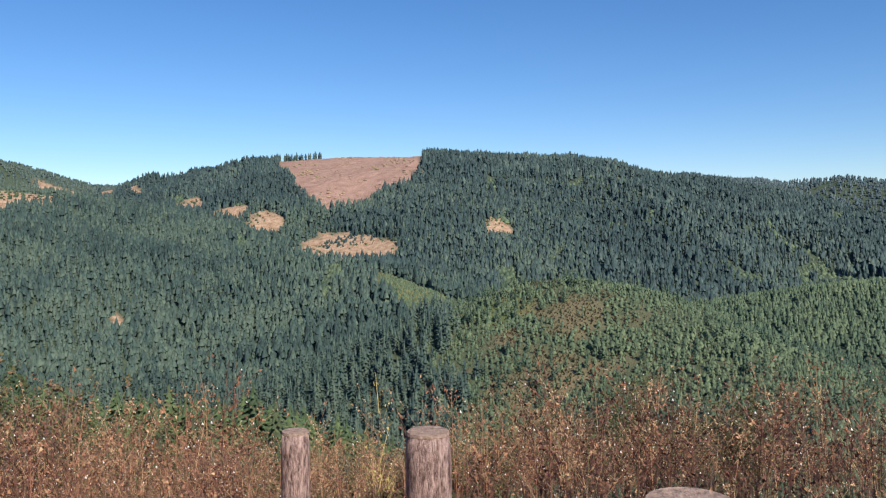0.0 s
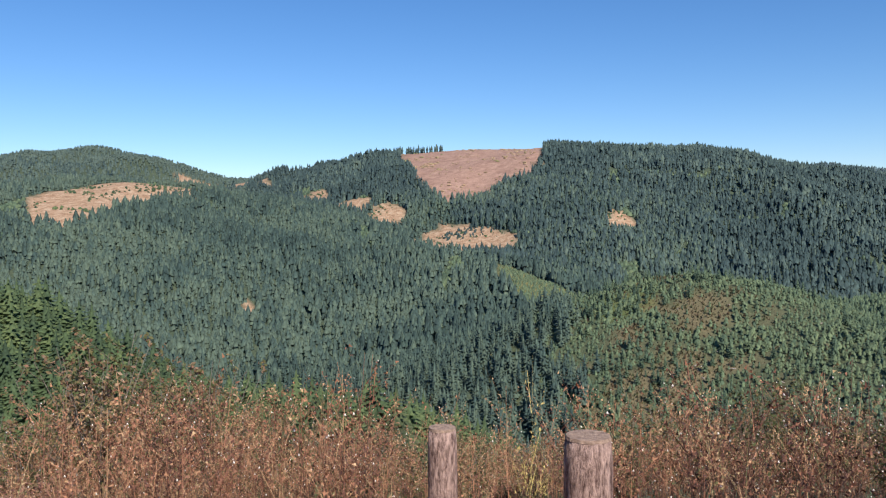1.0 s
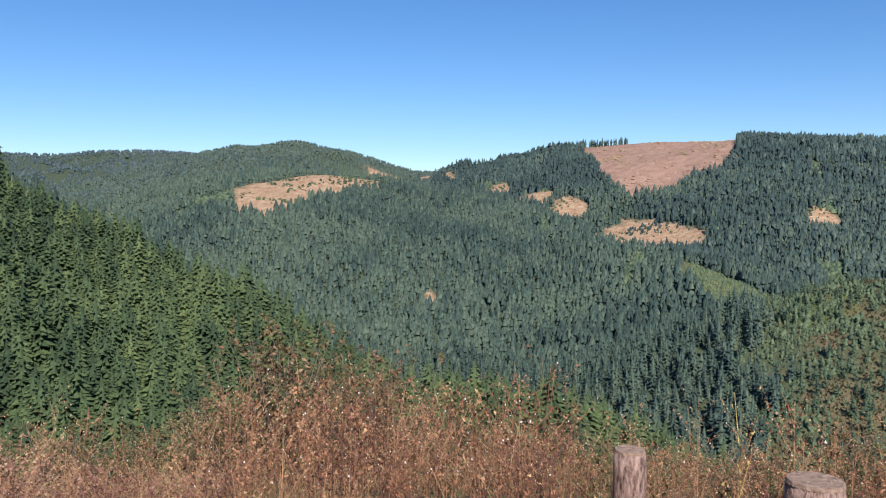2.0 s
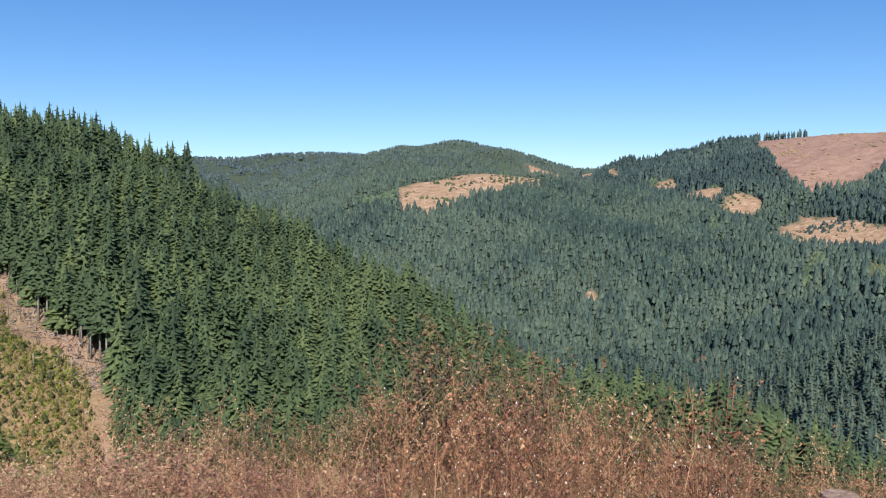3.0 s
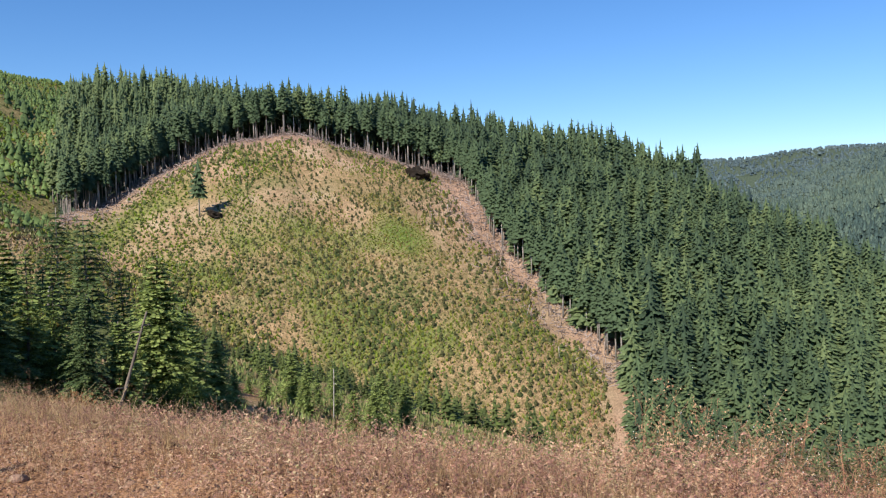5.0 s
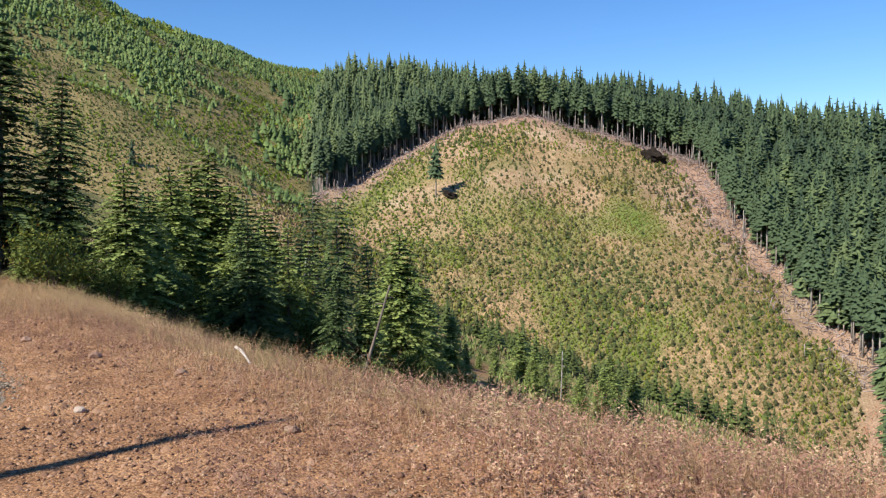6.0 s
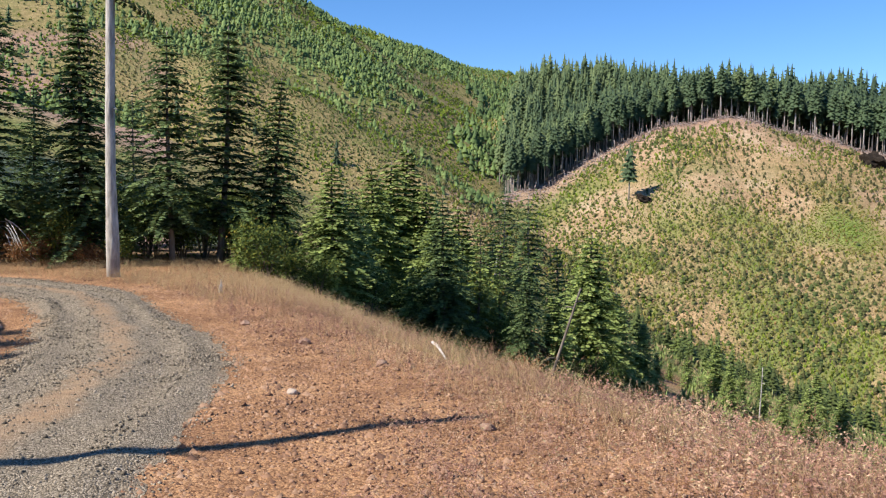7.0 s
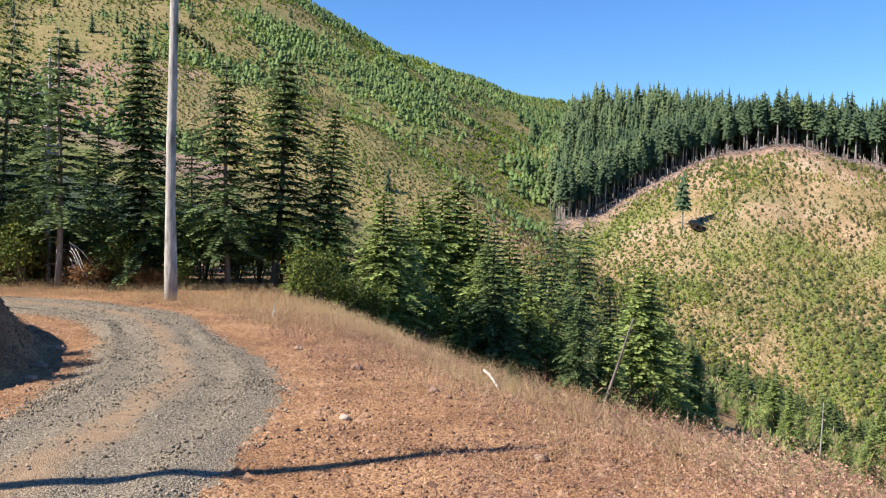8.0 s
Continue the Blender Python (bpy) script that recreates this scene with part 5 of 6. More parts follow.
def make_wood():
    rng = np.random.default_rng(3)
    x0, y0, x1, y1 = -9.95, -1.8, -9.5, -1.58
    z0, z1 = ground_at(x0, y0) + 0.16, ground_at(x1, y1) + 0.03
    v, f = tube([(x0, y0, z0), (x0 * 0.6 + x1 * 0.4, y0 * 0.6 + y1 * 0.4, z0 * 0.6 + z1 * 0.4 + 0.03), (x1, y1, z1)], (0.018, 0.017, 0.012), 8)
    wood_thing("branch", "pale bleached dead branch lying in the dry grass", "branch", v, f, plain("bleached_wood", (0.40, 0.34, 0.29), (0.60, 0.52, 0.46), 9), Matrix())
    x, y = -14.9, -6.5
    v, f = joined([tube([(0, 0, -0.1), (0.0, 0, 0.08), (0.02, 0.01, 0.15)], (0.055, 0.035, 0.025), 9), tube([(0.01, 0, 0.1), (0.05, 0.03, 0.26)], (0.018, 0.004), 5), tube([(-0.01, 0.02, 0.1), (-0.06, 0.0, 0.2)], (0.018, 0.004), 5)])
    wood_thing("stump", "small weathered grey stump beside the landing", "stump", v, f, GREY_WOOD, pose(x, y, ground_at(x, y)))
    # round wooden posts at the edge of the bank
    for (x, y), top, r, label in (((-0.4965, 1.94), 1.048, 0.0455, "slim round wooden post with rough bark among red weeds"), ((-0.063, 1.485), 1.158, 0.060, "thick round wooden post with rough bark among red weeds"),
                                  ((0.42, 0.82), 1.195, 0.087, "thick sawn wooden post at the edge of the bank")):
        post = new("wooden_post")
        g = ground_at(x, y)
        post.location = (x, y, g)
        zs = np.linspace(-0.2, top - g, 26)
        v, f = tube(np.stack([0 * zs, 0 * zs, zs], 1), np.full(26, r), 28)
        k = np.hypot(v[:, 0], v[:, 1]) > r * 0.5
        a = np.arctan2(v[:, 1], v[:, 0])
        bumpy = 1 + 0.035 * fractal(a * 3.5 + 9, v[:, 2] * 5, 1.0, 17 + int(r * 1000)) + 0.03 * fractal(a * 12 + 40, v[:, 2] * 9, 1.0, 27)
        v[k, :2] *= bumpy[k, None]
        v[k & (v[:, 2] > top - g - 0.002), :2] *= 0.93
        part("shaft", mesh_of("shaft", v, f, [POST_BARK], shade=False), post, "reddish grey furrowed bark")
        bm = bmesh.new()
        bmesh.ops.create_cone(bm, cap_ends=True, segments=28, radius1=r * 0.95, radius2=r * 0.90, depth=0.008)
        me = bpy.data.meshes.new("end")
        bm.to_mesh(me)
        bm.free()
        me.materials.append(POST_TOP)
        part("end", me, post, "sawn pale end grain").location = (0, 0, top - g + 0.004)
        tagged(post, label, "post", "posts along the bank")


make_wood()


def make_dead_branches():
    rng = np.random.default_rng(71)
    x, y = (float(q) for q in bearing(126.0, 23.8))
    pieces = []
    for k in range(11):
        a, L, h = rng.uniform(0.0, 1.0), rng.uniform(0.35, 0.95), rng.uniform(0.25, 1.25)
        u = np.linspace(0, 1, 6)[:, None]
        side = np.array((math.cos(a + 0.9), math.sin(a + 0.9), 0))
        path = side * (L * u + 0.1 * rng.random()) + np.array((0, 0, 1.0)) * (h * (1 - 0.75 * u ** 1.6) + 0.03)
        pieces.append(tube(path, np.linspace(0.014, 0.004, 6), 5))
    v, f = joined(pieces)
    wood_thing("dead_branches", "bleached curved dead branches leaning against a fir trunk", "dead branches", v, f, plain("bleached_twigs", (0.40, 0.36, 0.32), (0.66, 0.61, 0.55), 9), pose(x, y, ground_at(x, y)))


make_dead_branches()


# ---- weeds and grass ----
def ribbon(p0, p1, w0, w1, rng):
    """A thin flat stalk between two points."""
    p0, p1 = np.array(p0, float), np.array(p1, float)
    a = rng.uniform(0, 3.14)
    o = np.array((math.cos(a), math.sin(a), 0))
    return np.array([p0 - o * w0, p0 + o * w0, p1 + o * w1, p1 - o * w1]), np.array([(0, 1, 2), (0, 2, 3)])


def weed_template(rng, branches, leaves, fluff, bushy=0.3, leaf=1.0):
    """A dry branching weed, one high: stalks and small leaves (slot 0), seed fluff (slot 1)."""
    pieces, slots = [], []

    def add(piece, slot):
        pieces.append(piece)
        slots.extend([slot] * len(piece[1]))

    lean = rng.uniform(-0.12, 0.12, 2)
    top = np.array((lean[0], lean[1], 1.0))
    add(ribbon((0, 0, 0), top * 0.5 + (0.02, 0, 0), 0.003, 0.0024, rng), 0)
    add(ribbon(top * 0.5 + (0.02, 0, 0), top, 0.0024, 0.001, rng), 0)
    for _ in range(branches):
        f = rng.uniform(0.25, 0.9)
        base = top * f
        a, L = rng.uniform(0, 6.28), rng.uniform(0.12, bushy) * (1.2 - f * 0.6)
        tip = base + (L * math.cos(a), L * math.sin(a), L * rng.uniform(0.5, 1.3))
        add(ribbon(base, tip, 0.002, 0.001, rng), 0)
        for _ in range(leaves):
            q = base + (tip - base) * rng.uniform(0.15, 1.0) + rng.normal(0, 0.012, 3)
            d = rng.normal(0, 1, 3) * (1, 1, 0.6)
            d = d / np.linalg.norm(d) * rng.uniform(0.018, 0.045) * leaf
            o = np.cross(d, rng.normal(0, 1, 3))
            o = o / np.linalg.norm(o) * rng.uniform(0.008, 0.014) * leaf
            add((np.array([q - o, q + o, q + d]), np.array([(0, 1, 2)])), 0)
        if rng.random() < fluff:
            s = rng.uniform(0.005, 0.010)
            add((tip + s * np.array([(1, 0, 0), (-0.5, 0.9, 0), (-0.5, -0.9, 0), (0, 0, 1.2)]), np.array([(0, 1, 3), (1, 2, 3), (2, 0, 3), (0, 2, 1)])), 1)
    v, f = joined(pieces)
    return v, f, np.array(slots)


def grass_template(rng, blades):
    pieces = []
    for _ in range(blades):
        a, r = rng.uniform(0, 6.28), rng.uniform(0, 0.08)
        b = np.array((r * math.cos(a), r * math.sin(a), 0))
        h = rng.uniform(0.5, 1.0)
        bend = rng.normal(0, 0.34, 2)
        m = b + (bend[0] * 0.4, bend[1] * 0.4, h * 0.6)
        pieces.append(ribbon(b, m, 0.004, 0.003, rng))
        pieces.append(ribbon(m, b + (bend[0] * 1.3, bend[1] * 1.3, h), 0.003, 0.001, rng))
    v, f = joined(pieces)
    return v, f, np.zeros(len(f), int)


def make_weeds():
    rng = np.random.default_rng(41)
    tall_weeds = [weed_template(rng, 12, 6, 0.17, 0.34, 0.72) for _ in range(7)]
    low_weeds = [weed_template(rng, 6, 4, 0.05, 0.5, 1.4) for _ in range(5)]
    # tall reddish weeds along the edge of the bank
    n = 4500
    az, d = rng.uniform(-38, 98, n), 1.5 + 9.5 * rng.random(n) ** 0.9
    x, y = bearing(az, d)
    s = beyond_lip(x, y)
    clump = value_noise(x / 1.3, y / 1.3, 8)
    ok = (s > np.interp(az, (0, 45, 65, 80, 95), (-3.0, -3.2, -2.6, -1.2, 0.0)) + rng.random(n)) & (clump + 0.4 * rng.random(n) > 0.35)
    x, y, az, d = x[ok], y[ok], az[ok], d[ok]
    h = np.interp(az, (-38, 10, 25, 45, 70, 98), (0.98, 0.98, 1.0, 0.74, 0.46, 0.40)) * (0.4 + 0.75 * rng.random(len(x)) ** 2) * (0.7 + 0.6 * value_noise(x / 0.9, y / 0.9, 12))
    h = np.minimum(h, 0.95)
    h = np.where(d < 2.6, np.minimum(h, 0.72), h)
    h = np.where((d > 2.8) & (az > -8) & (az < 17), 0.8 * h, h)
    tint = (np.interp(az, (-15, 10, 40, 60), (0.32, 0.46, 0.55, 0.66)) + 0.45 * fractal(x, y, 2.2, 14) + rng.normal(0, 0.15, len(x))).clip(0, 0.92)
    tint = np.where(rng.random(len(x)) < np.interp(az, (-15, 12), (0.26, 0.08)), 1.0, tint - np.interp(az, (-15, 12), (0.26, 0.0))).clip(0, 1)
    # The closing 0.5 paints inner shade into the tint of these weeds.
    v, f, t, sl = spread(tall_weeds, x, y, height(x, y), h, 0.8 * h, tint.clip(0, 0.8), rng, 0.5)
    tagged(new("dry_weeds", mesh_of("dry_weeds", v, f, [BRUSH, FLUFF], t.clip(0, 1), sl)), "reddish brown dry weeds with white seed fluff on the bank", "weeds", kind="stuff")
    # low rusty growth over the landing's outer part
    n = 16000
    az, d = rng.uniform(40, 116, n), 3.0 + 13.5 * rng.random(n)
    x, y = bearing(az, d)
    s = beyond_lip(x, y)
    ok = (s > -5.5) & (s < 2.5) & (value_noise(x / 1.1, y / 1.1, 18) + 0.5 * rng.random(n) > 0.34 + np.interp(az, (60, 80, 100), (0.03, 0.04, 0.05)) * np.clip(-s, 0, 5.5)) & ((az < 112 - 2.6 * (d - 5) - 8 * rng.random(n)) | (s > -1.2))
    x, y, az = x[ok], y[ok], az[ok]
    h = rng.uniform(0.10, 0.30, len(x)) * (0.7 + 0.6 * value_noise(x / 0.7, y / 0.7, 19)) * np.interp(az, (60, 85, 100), (1.35, 1.15, 0.85))
    tint = (0.58 + 0.55 * fractal(x, y, 1.6, 24) + rng.normal(0, 0.15, len(x))).clip(0.3, 0.9)
    # Inner shade goes into the tint of the low weeds as well.
    v, f, t, sl = spread(low_weeds, x, y, height(x, y), h, h * 1.3, tint - 0.1, rng, 0.5)
    tagged(new("dry_weeds", mesh_of("dry_weeds", v, f, [PINK_WEEDS, FLUFF], t.clip(0, 1), sl)), "low rusty pink weeds spreading over the stony landing", "weeds", kind="stuff")
    # dry grass at the edges
    tufts = [grass_template(rng, 6) for _ in range(6)]
    n = 12000
    az, d = rng.uniform(30, 132, n), 4 + 24 * rng.random(n) ** 1.2
    x, y = bearing(az, d)
    s, b = beyond_lip(x, y), inside_bank(x, y)
    dr, _ = along(x, y, [(*q, 0) for q in (ROAD_A[::6] + ROAD_B[::6]) / 2])
    verge = (d > 16.5) & (az > 108) & (dr > 1.9)
    ok = (((s > -0.7 - 0.6 * (az > 55) * (az < 98) * (d > 6.5)) & (s < 9)) | verge) & (b < 0.5) & (value_noise(x / 1.5, y / 1.5, 28) + 0.4 * rng.random(n) > 0.4)
    x, y = x[ok], y[ok]
    h = rng.uniform(0.12, 0.36, len(x)) * (1 + 1.1 * smooth(1, 5, beyond_lip(x, y)))
    tint = (0.5 + 0.4 * fractal(x, y, 3, 34) + rng.normal(0, 0.15, len(x))).clip(0, 0.95)
    v, f, t, sl = spread(tufts, x, y, height(x, y), h, h * 1.2, tint, rng)
    tagged(new("dry_grass", mesh_of("dry_grass", v, f, [STRAW], t)), "straw-coloured dry grass along the landing's edge", "grass", kind="stuff")
    # pale grass on the verge under the firs
    n = 6500
    az, d = rng.uniform(103, 131, n), 14 + 10 * rng.random(n)
    x, y = bearing(az, d)
    dr, _ = along(x, y, [(*q, 0) for q in (ROAD_A[::6] + ROAD_B[::6]) / 2])
    ok = (dr > 1.75) & (dr < 6.5) & (inside_bank(x, y) < 0) & (value_noise(x / 1.4, y / 1.4, 48) + 0.6 * rng.random(n) > 0.5) & ((beyond_lip(x, y) > -2.6) | (az > 111))
    x, y = x[ok], y[ok]
    h = rng.uniform(0.12, 0.32, len(x))
    v, f, t, sl = spread(tufts, x, y, height(x, y), h, h * 1.3, (0.6 + 0.3 * fractal(x, y, 3, 54) + rng.normal(0, 0.12, len(x))).clip(0.1, 0.92), rng)
    tagged(new("dry_grass", mesh_of("dry_grass", v, f, [STRAW], t)), "pale dry grass on the verge beneath the firs", "grass", kind="stuff")
    # taller straw along the lip of the bank
    n = 8000
    az, d = rng.uniform(62, 106, n), 8 + 22 * rng.random(n)
    x, y = bearing(az, d)
    s = beyond_lip(x, y)
    ok = (s > 0.2) & (s < 9) & (value_noise(x / 1.8, y / 1.8, 38) + 0.5 * rng.random(n) > 0.42)
    x, y = x[ok], y[ok]
    h = rng.uniform(0.16, 0.44, len(x))
    tint = (0.55 + 0.4 * fractal(x, y, 4, 44) + rng.normal(0, 0.2, len(x))).clip(0, 1)
    v, f, t, sl = spread(tufts, x, y, height(x, y), h, h * 1.1, tint, rng)
    tagged(new("dry_grass", mesh_of("dry_grass", v, f, [STRAW], t)), "tall pale straw and weeds on the lip of the bank", "grass", kind="stuff")
    # the yellow weed between the posts
    v, f, sl = weed_template(rng, 64, 8, 0.0, 0.16, 0.36)
    yellow = tinted("yellowing_weed", (0.0, (0.34, 0.25, 0.09)), (1.0, (0.60, 0.49, 0.20)))
    ob = new("yellow_weed", mesh_of("yellow_weed", v * (0.62, 0.62, 1.0), f, [yellow], rng.random(len(v))))
    ob.matrix_basis = Matrix.LocRotScale((-0.245, 1.75, ground_at(-0.245, 1.75)), None, (0.85, 0.85, 1.3))
    tagged(ob, "tall yellowing weed standing between wooden posts", "weed")


make_weeds()


# ---- undergrowth behind the road ----
def shrub(rng, label, tall, wide, leaves, mat, hue, size=1.0, group="shrubs beside the road", spread_hue=0.17):
    root = new("shrub")
    stems, quads, tints = [], [], []
    for k in range(9):
        a, r = rng.uniform(0, 6.28), rng.uniform(0.2, 0.8) * wide
        tip = np.array((r * math.cos(a), r * math.sin(a), tall * rng.uniform(0.55, 1.0)))
        stems.append(tube([(0.05 * math.cos(a), 0.05 * math.sin(a), -0.05), tip * (0.4, 0.4, 0.6), tip], (0.02, 0.014, 0.004), 4))
        c = tip * 0.85
        for _ in range(leaves):
            q = c + rng.normal(0, 1, 3) * (0.28 * wide, 0.28 * wide, 0.2 * tall)
            q[2] = max(q[2], 0.05)
            d = rng.normal(0, 1, 3)
            d /= np.linalg.norm(d)
            o = np.cross(d, rng.normal(0, 1, 3))
            o /= np.linalg.norm(o)
            L = rng.uniform(0.05, 0.10) * size
            quads.append(np.array([q - d * L, q + o * L * 0.55, q + d * L, q - o * L * 0.55]))
            tints.append(np.full(4, np.clip(hue + rng.normal(0, spread_hue), 0, 1)))
    for v, f in stems:
        part("stem", mesh_of("stem", v, f, [BARK]), root)
    v = np.concatenate(quads)
    i = np.arange(0, len(v), 4)
    part("foliage", mesh_of("foliage", v, np.concatenate([np.stack([i, i + 1, i + 2], 1), np.stack([i, i + 2, i + 3], 1)]), [mat], np.concatenate(tints)), root)
    return tagged(root, label, "shrub", group)


def make_shrubs():
    rng = np.random.default_rng(53)
    kinds = [shrub(rng, "yellow-green broad-leaved shrub under the firs", 1.6, 0.9, 270, LEAF, 0.5, 0.62), shrub(rng, "dark green leafy shrub under the firs", 1.4, 0.9, 270, LEAF, 0.35, 0.62),
             shrub(rng, "rusty brown bracken at the road's edge", 0.9, 0.9, 230, RED_FERN, 0.6, 0.6)]
    used = {}
    rows = ((0, 110.4, 21.5, 1.0), (0, 108.9, 22.5, 0.5), (0, 115.6, 26, 1.1), (1, 117.8, 26, 1.2), (0, 119.2, 27, 1.2), (1, 121.0, 27, 1.1), (0, 122.9, 24.5, 1.0), (2, 124.6, 25, 1.0), (1, 125.6, 27, 1.2), (2, 122.0, 24, 0.8), (0, 127.0, 28, 1.2), (2, 128.4, 26, 1.2))
    rows += ((1, 130.2, 29, 1.3), (1, 106.8, 22, 0.7), (2, 131.0, 27, 1.4), (2, 127.3, 31, 1.5), (0, 112.9, 27, 1.2), (1, 103.3, 24, 0.8), (1, 87.0, 28, 0.8), (1, 97.5, 26, 0.9), (1, 94.4, 27, 0.9), (0, 92.8, 29, 1.0), (2, 91.8, 27, 1.0), (0, 99.4, 30, 1.0), (1, 89.9, 30, 0.8))
    rows += tuple((k % 2, az, d, 1.3) for k, (az, d) in enumerate(((112.2, 31), (114, 33), (116, 31), (118.6, 34), (120.5, 32), (122.8, 35), (125, 33), (110, 33), (105.6, 29), (98.8, 27), (96.2, 28))))
    rows += ((0, 119.4, 23.0, 0.6), (2, 121.2, 23.0, 0.6), (0, 123.2, 23.6, 0.9), (2, 124.7, 23.4, 0.7), (0, 128.6, 24.5, 1.1))
    rows += tuple((1, az, 26.0 + (k % 3), 0.8 + 0.15 * (k % 4)) for k, az in enumerate((108.6, 110.7, 112.6, 114.2, 115.8, 117.2, 119.0, 120.4, 122.4, 124.0, 126.6)))
    rows += ((2, 94.25, 11.8, 0.5), (2, 93.4, 12.2, 0.35))
    rows += ((2, 133.5, 11.6, 0.35), (2, 131.2, 12.4, 0.3), (2, 136, 10.8, 0.35))
    for k, (i, az, d, s) in enumerate(rows):
        x, y = (float(q) for q in bearing(az, d))
        m = Matrix.LocRotScale((x, y, ground_at(x, y)), Euler((0, 0, k * 1.7)), (s, s, s * (0.85 + 0.05 * (k % 6))))
        if i in used:
            copy_thing(kinds[i], m @ used[i])
        else:
            used[i] = Matrix.Diagonal((*(1 / q for q in m.to_scale()), 1))
            kinds[i].matrix_basis = m


make_shrubs()


def twiggy_bush(rng, label, tall, wide, stems, leaves, mat, hue, spread_hue):
    """Slender upright stems with fine twigs, small leaves strung along the twigs."""
    root = new("bush")
    quads, tints = [], []
    for k in range(stems):
        a, r = rng.uniform(0, 6.28), wide * rng.uniform(0.1, 1.0)
        top = np.array((r * math.cos(a), r * math.sin(a), tall * rng.uniform(0.5, 1.0)))
        bend = lambda f: top * (f ** 1.4, f ** 1.4, f)
        pieces = [tube([bend(0.0) + (0.03 * math.cos(a), 0.03 * math.sin(a), -0.05), bend(0.35), bend(0.7), bend(1.0)], (0.011, 0.008, 0.005, 0.002), 4)]
        for _ in range(7):
            f, b = rng.uniform(0.3, 1.0), rng.uniform(0, 6.28)
            L = rng.uniform(0.14, 0.42) * (1.25 - 0.7 * f)
            p0 = bend(f)
            p1 = p0 + (L * math.cos(b), L * math.sin(b), L * rng.uniform(0.5, 1.4))
            pieces.append(tube([p0, p1], (0.004, 0.0015), 3))
            for _ in range(leaves):
                q = p0 + (p1 - p0) * rng.uniform(0.1, 1.05) + rng.normal(0, 0.02, 3)
                e = rng.normal(0, 1, 3)
                e /= np.linalg.norm(e)
                o = np.cross(e, rng.normal(0, 1, 3))
                o /= np.linalg.norm(o)
                z = rng.uniform(0.014, 0.032)
                quads.append(np.array([q - e * z, q + o * z * 0.5, q + e * z, q - o * z * 0.5]))
                tints.append(np.full(4, np.clip(hue + 0.25 * (f - 0.6) + rng.normal(0, spread_hue), 0, 1)))
        v, f = joined(pieces)
        part("stem", mesh_of("stem", v, f, [BARK]), root)
    v = np.concatenate(quads)
    i = np.arange(0, len(v), 4)
    part("foliage", mesh_of("foliage", v, np.concatenate([np.stack([i, i + 1, i + 2], 1), np.stack([i, i + 2, i + 3], 1)]), [mat], np.concatenate(tints)), root)
    return tagged(root, label, "bush", "bushes on the bank behind the weeds")


def make_thicket():
    """Leafy brown and green bushes on the steep bank behind the weeds."""
    rng = np.random.default_rng(67)
    mixed = tinted("turning_leaves", (0.0, (0.05, 0.075, 0.028)), (0.35, (0.11, 0.13, 0.05)), (0.6, (0.23, 0.16, 0.085)), (0.85, (0.30, 0.16, 0.105)), (1.0, (0.40, 0.29, 0.19)), thin=0.25)
    kinds = [twiggy_bush(rng, "green bush with some browning leaves on the bank", 1.9, 0.75, 17, 26, mixed, 0.3, 0.2), twiggy_bush(rng, "red-brown leafy bush among the weeds on the bank", 1.7, 0.8, 17, 26, mixed, 0.56, 0.2),
             twiggy_bush(rng, "olive bush with thin stems on the bank", 2.1, 0.6, 12, 24, mixed, 0.4, 0.24)]
    used = {}
    for k in range(64):
        az, d = -22 + 82 * ((k * 0.618034) % 1), 6.2 + 6.5 * ((k * 0.7549) % 1)
        x, y = (float(q) for q in bearing(az, d))
        z = ground_at(x, y)
        rise = float(np.interp(az, (-24, -12, 0, 10, 20, 24, 28, 33, 36, 39, 46, 52, 60), (-12, -11, -15, -15.5, -13.5, -12, -9.5, -6.8, -8, -10.5, -13.5, -13, -15))) - 2.2 * ((k * 0.414) % 1)
        tall = EYE + d * math.tan(radians(rise)) - z
        if tall < 0.5:
            continue
        i = k % 3
        s = tall / (1.9, 1.7, 2.1)[i]
        w = min(1.25, max(0.7, s))
        m = Matrix.LocRotScale((x, y, z), Euler((0, 0, k * 1.3)), (w, w, s))
        if i in used:
            copy_thing(kinds[i], m @ used[i])
        else:
            used[i] = Matrix.Diagonal((1 / w, 1 / w, 1 / s, 1))
            kinds[i].matrix_basis = m


make_thicket()


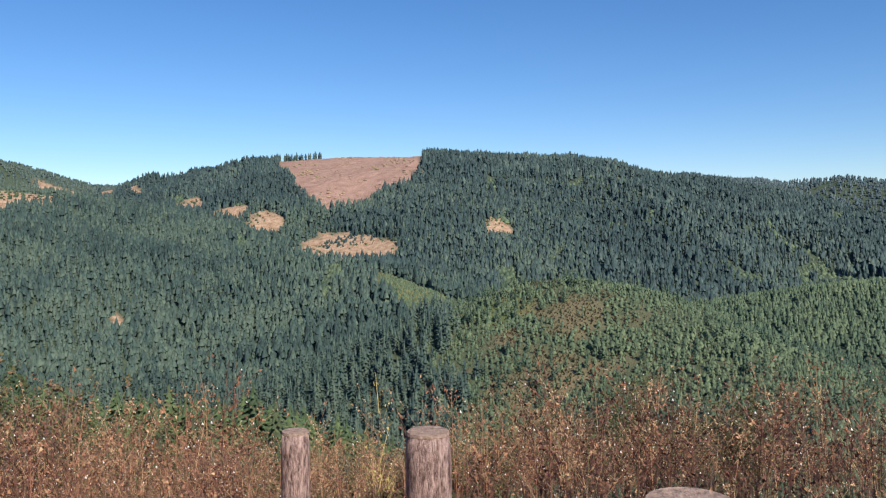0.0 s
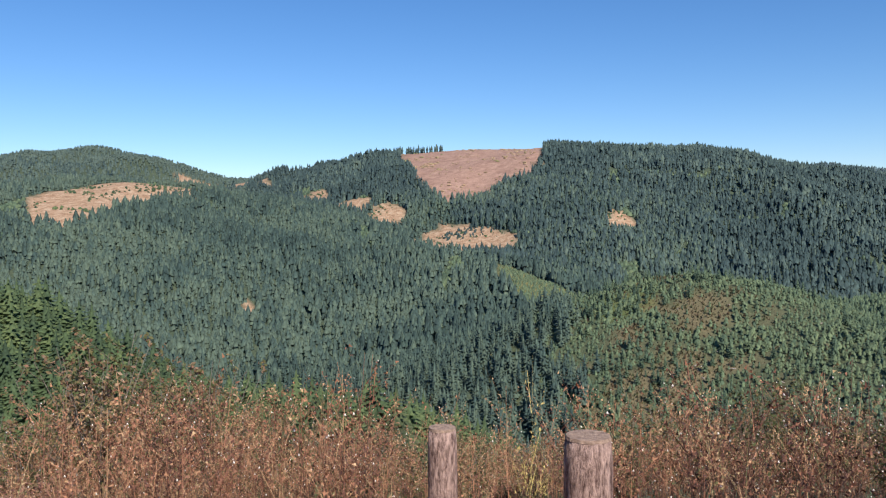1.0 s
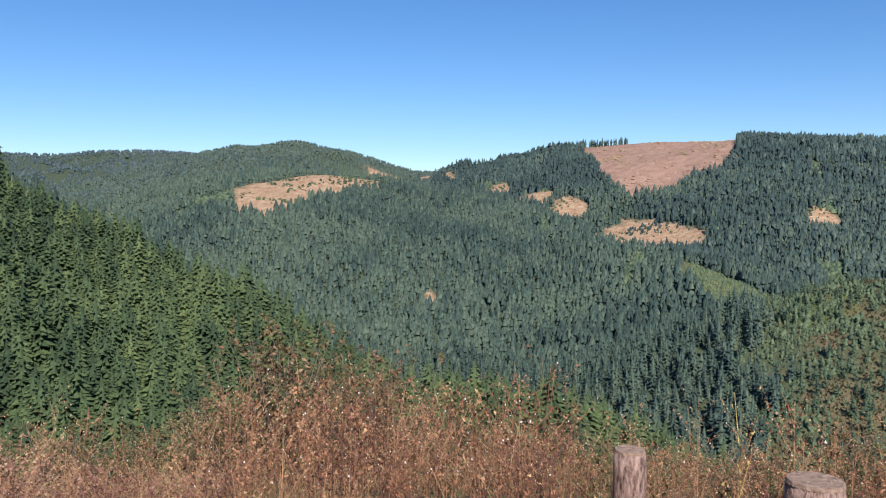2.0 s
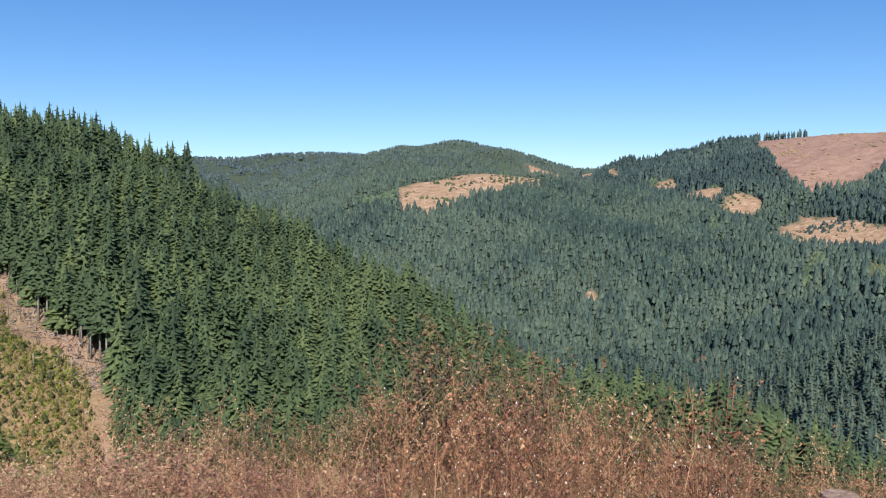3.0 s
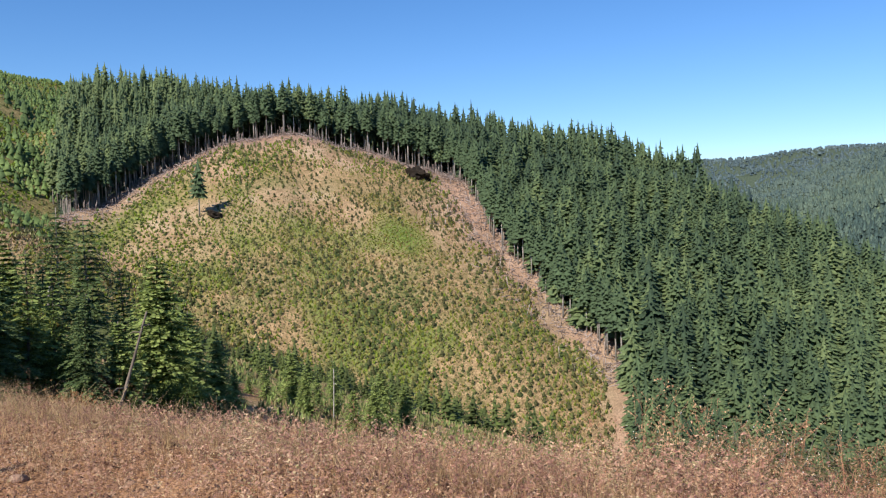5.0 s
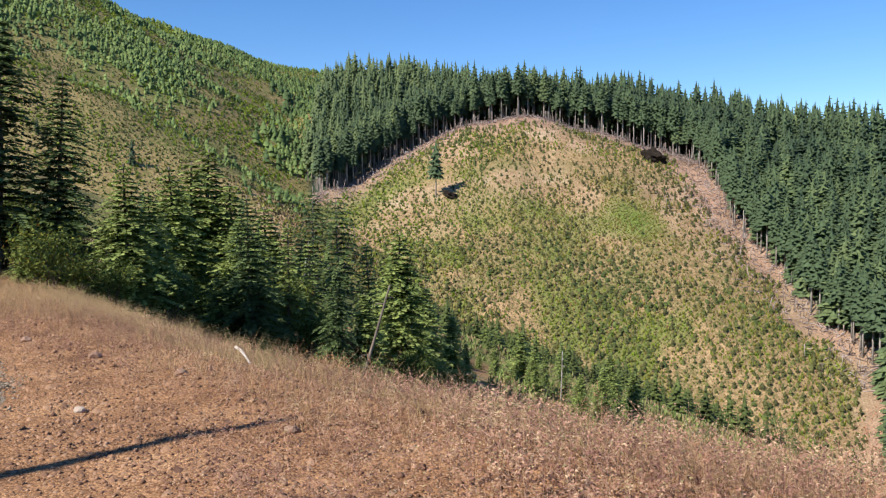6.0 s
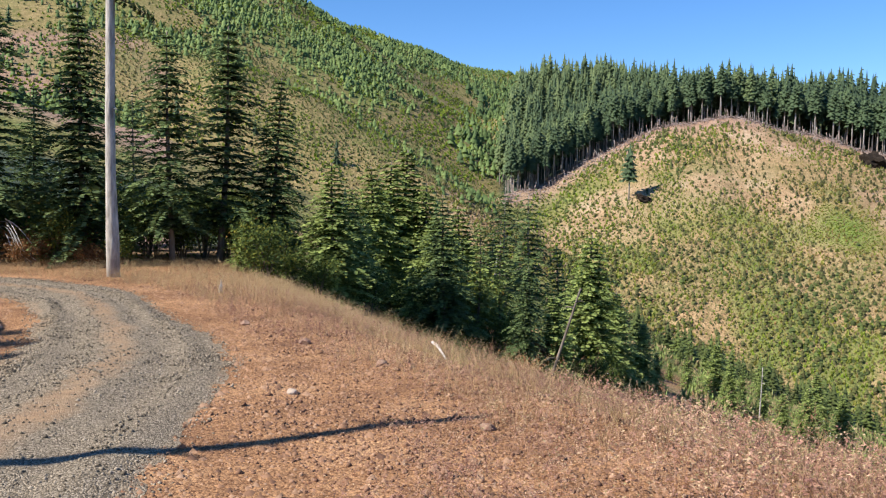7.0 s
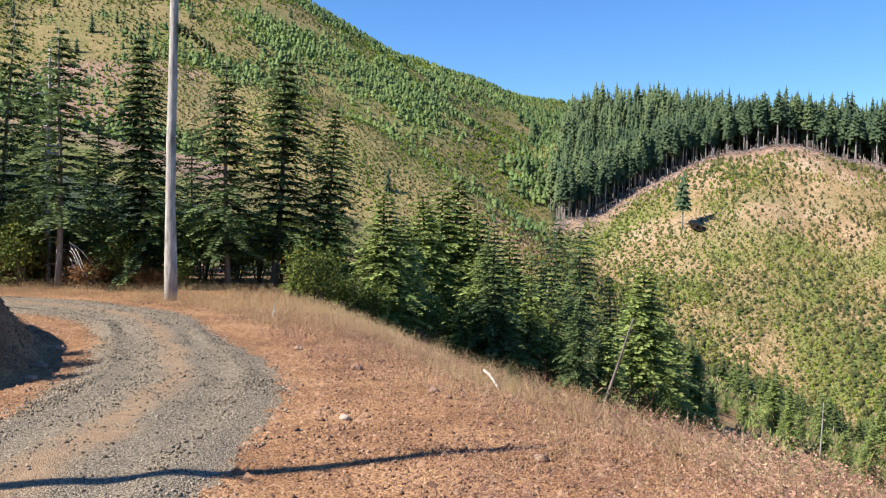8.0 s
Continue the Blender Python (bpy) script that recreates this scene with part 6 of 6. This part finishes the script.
# ---- on the cut slope ----
def make_cut_slope():
    rng = np.random.default_rng(61)
    # bleached slash along the edges of the timber
    d = rng.uniform(205, 345, 1900)
    az = timber_edge(d) + np.abs(rng.normal(0, 1.9, 1900))
    az2 = rng.uniform(65, 93, 2300)
    d2 = crest_range(az2) - np.abs(rng.normal(0, 9, 2300)) + 2
    az, d = np.concatenate([az, az2]), np.concatenate([d, d2])
    x, y = bearing(az, d)
    stick = tube([(-0.5, 0, 0), (0.5, 0, 0.0)], (0.5, 0.35), 4)
    V, F, T = [], [], []
    z = height(x, y)
    for k in range(len(x)):
        L, r = rng.uniform(0.8, 4.0), rng.uniform(0.05, 0.14)
        tilt = rng.uniform(-35, 35) if k % 9 else rng.uniform(65, 100)
        m = pose(x[k], y[k], z[k] + r + 0.1 + 0.5 * L * abs(math.sin(radians(tilt))) * (k % 9 == 0), 0, tilt, rng.uniform(0, 360))
        q = stick[0] * (L, r * 2, r * 2)
        V.append(q @ np.array(m.to_3x3()).T + np.array(m.translation))
        F.append(stick[1] + k * len(q))
        T.append(np.full(len(q), rng.random()))
    tagged(new("logging_slash", mesh_of("logging_slash", np.concatenate(V), np.concatenate(F), [SLASH], np.concatenate(T))), "bleached grey branches and slash along the timber's edge", "slash", kind="stuff")
    # firs with long bare trunks along the edge of the timber
    root = new("edge_fir")
    v, f, s = bough_tree(rng, 90, 0.5, False, 0.7)
    part("crown", mesh_of("crown", v * (3.0, 3.0, 19), f, [FIR], np.full(len(v), 0.35)), root, "ragged green crown")
    tv, tf = tube([(0, 0, -0.8), (0.1, 0, 8), (0, 0.1, 16)], (0.25, 0.2, 0.06), 6)
    part("trunk", mesh_of("trunk", tv, tf, [GREY_WOOD]), root, "long bare pale trunk")
    tagged(root, "fir with a long bare pale trunk at the timber's edge", "tree", "firs along the cut edge")
    spots = [(timber_edge(dd) + 0.2 + 0.6 * rng.random(), dd) for dd in np.linspace(212, 335, 52)]
    spots += [(a, crest_range(a) + rng.uniform(0, 5)) for a in np.linspace(66.5, 92.5, 62) + rng.uniform(-0.4, 0.4, 62)]
    for k, (a, dd) in enumerate(spots):
        x, y = (float(q) for q in bearing(a, dd))
        s = rng.uniform(0.6, 1.25)
        m = Matrix.LocRotScale((x, y, ground_at(x, y)), Euler((0, 0, k * 2.4)), (s, s, s))
        if k:
            copy_thing(root, m @ first)
        else:
            first = Matrix.Diagonal((1 / s, 1 / s, 1 / s, 1))
            root.matrix_basis = m
    # the lone fir left standing, and dark lumps added in place of shade
    lone = new("lone_fir")
    x, y = (float(q) for q in bearing(84.4, 272))
    lone.location = (x, y, ground_at(x, y))
    v, f, s = bough_tree(rng, 46, 0.4, False, 0.45)
    part("crown", mesh_of("crown", v * (3.4, 3.4, 19), f, [FIR], np.full(len(v), 0.4)), lone)
    tv, tf = tube([(0, 0, -0.8), (0.1, 0, 9), (0, 0.1, 18)], (0.26, 0.2, 0.05), 7)
    part("trunk", mesh_of("trunk", tv, tf, [GREY_WOOD]), lone)
    tagged(lone, "lone thin fir standing on the cut slope", "tree")
    for a, dd, w, h, label in ((83.3, 270, 2.9, 1.25, "dark lump standing for the lone fir's shadow on the cut slope"), (69.3, 322, 5.0, 3.0, "dark lump standing for a shadowed hollow below the ridge")):
        x, y = (float(q) for q in bearing(a, dd))
        bm = bmesh.new()
        bmesh.ops.create_icosphere(bm, subdivisions=3, radius=1.0)
        for q in bm.verts:
            k = noise.fractal(q.co * 2.2 + Vector((a, 0, 0)), 1.0, 2.0, 3)
            q.co *= 1 + 0.6 * k
            q.co = Vector((q.co.x * w, q.co.y * w * 0.5, q.co.z * h))
        me = bpy.data.meshes.new("shade_lump")
        bm.to_mesh(me)
        bm.free()
        me.materials.append(SHADE_DARK)
        ob = new("shade_lump", me)
        ob.matrix_basis = pose(x, y, ground_at(x, y) + h * 0.5, 0, 25, a + 20)
        tagged(ob, label, "root mass")


make_cut_slope()
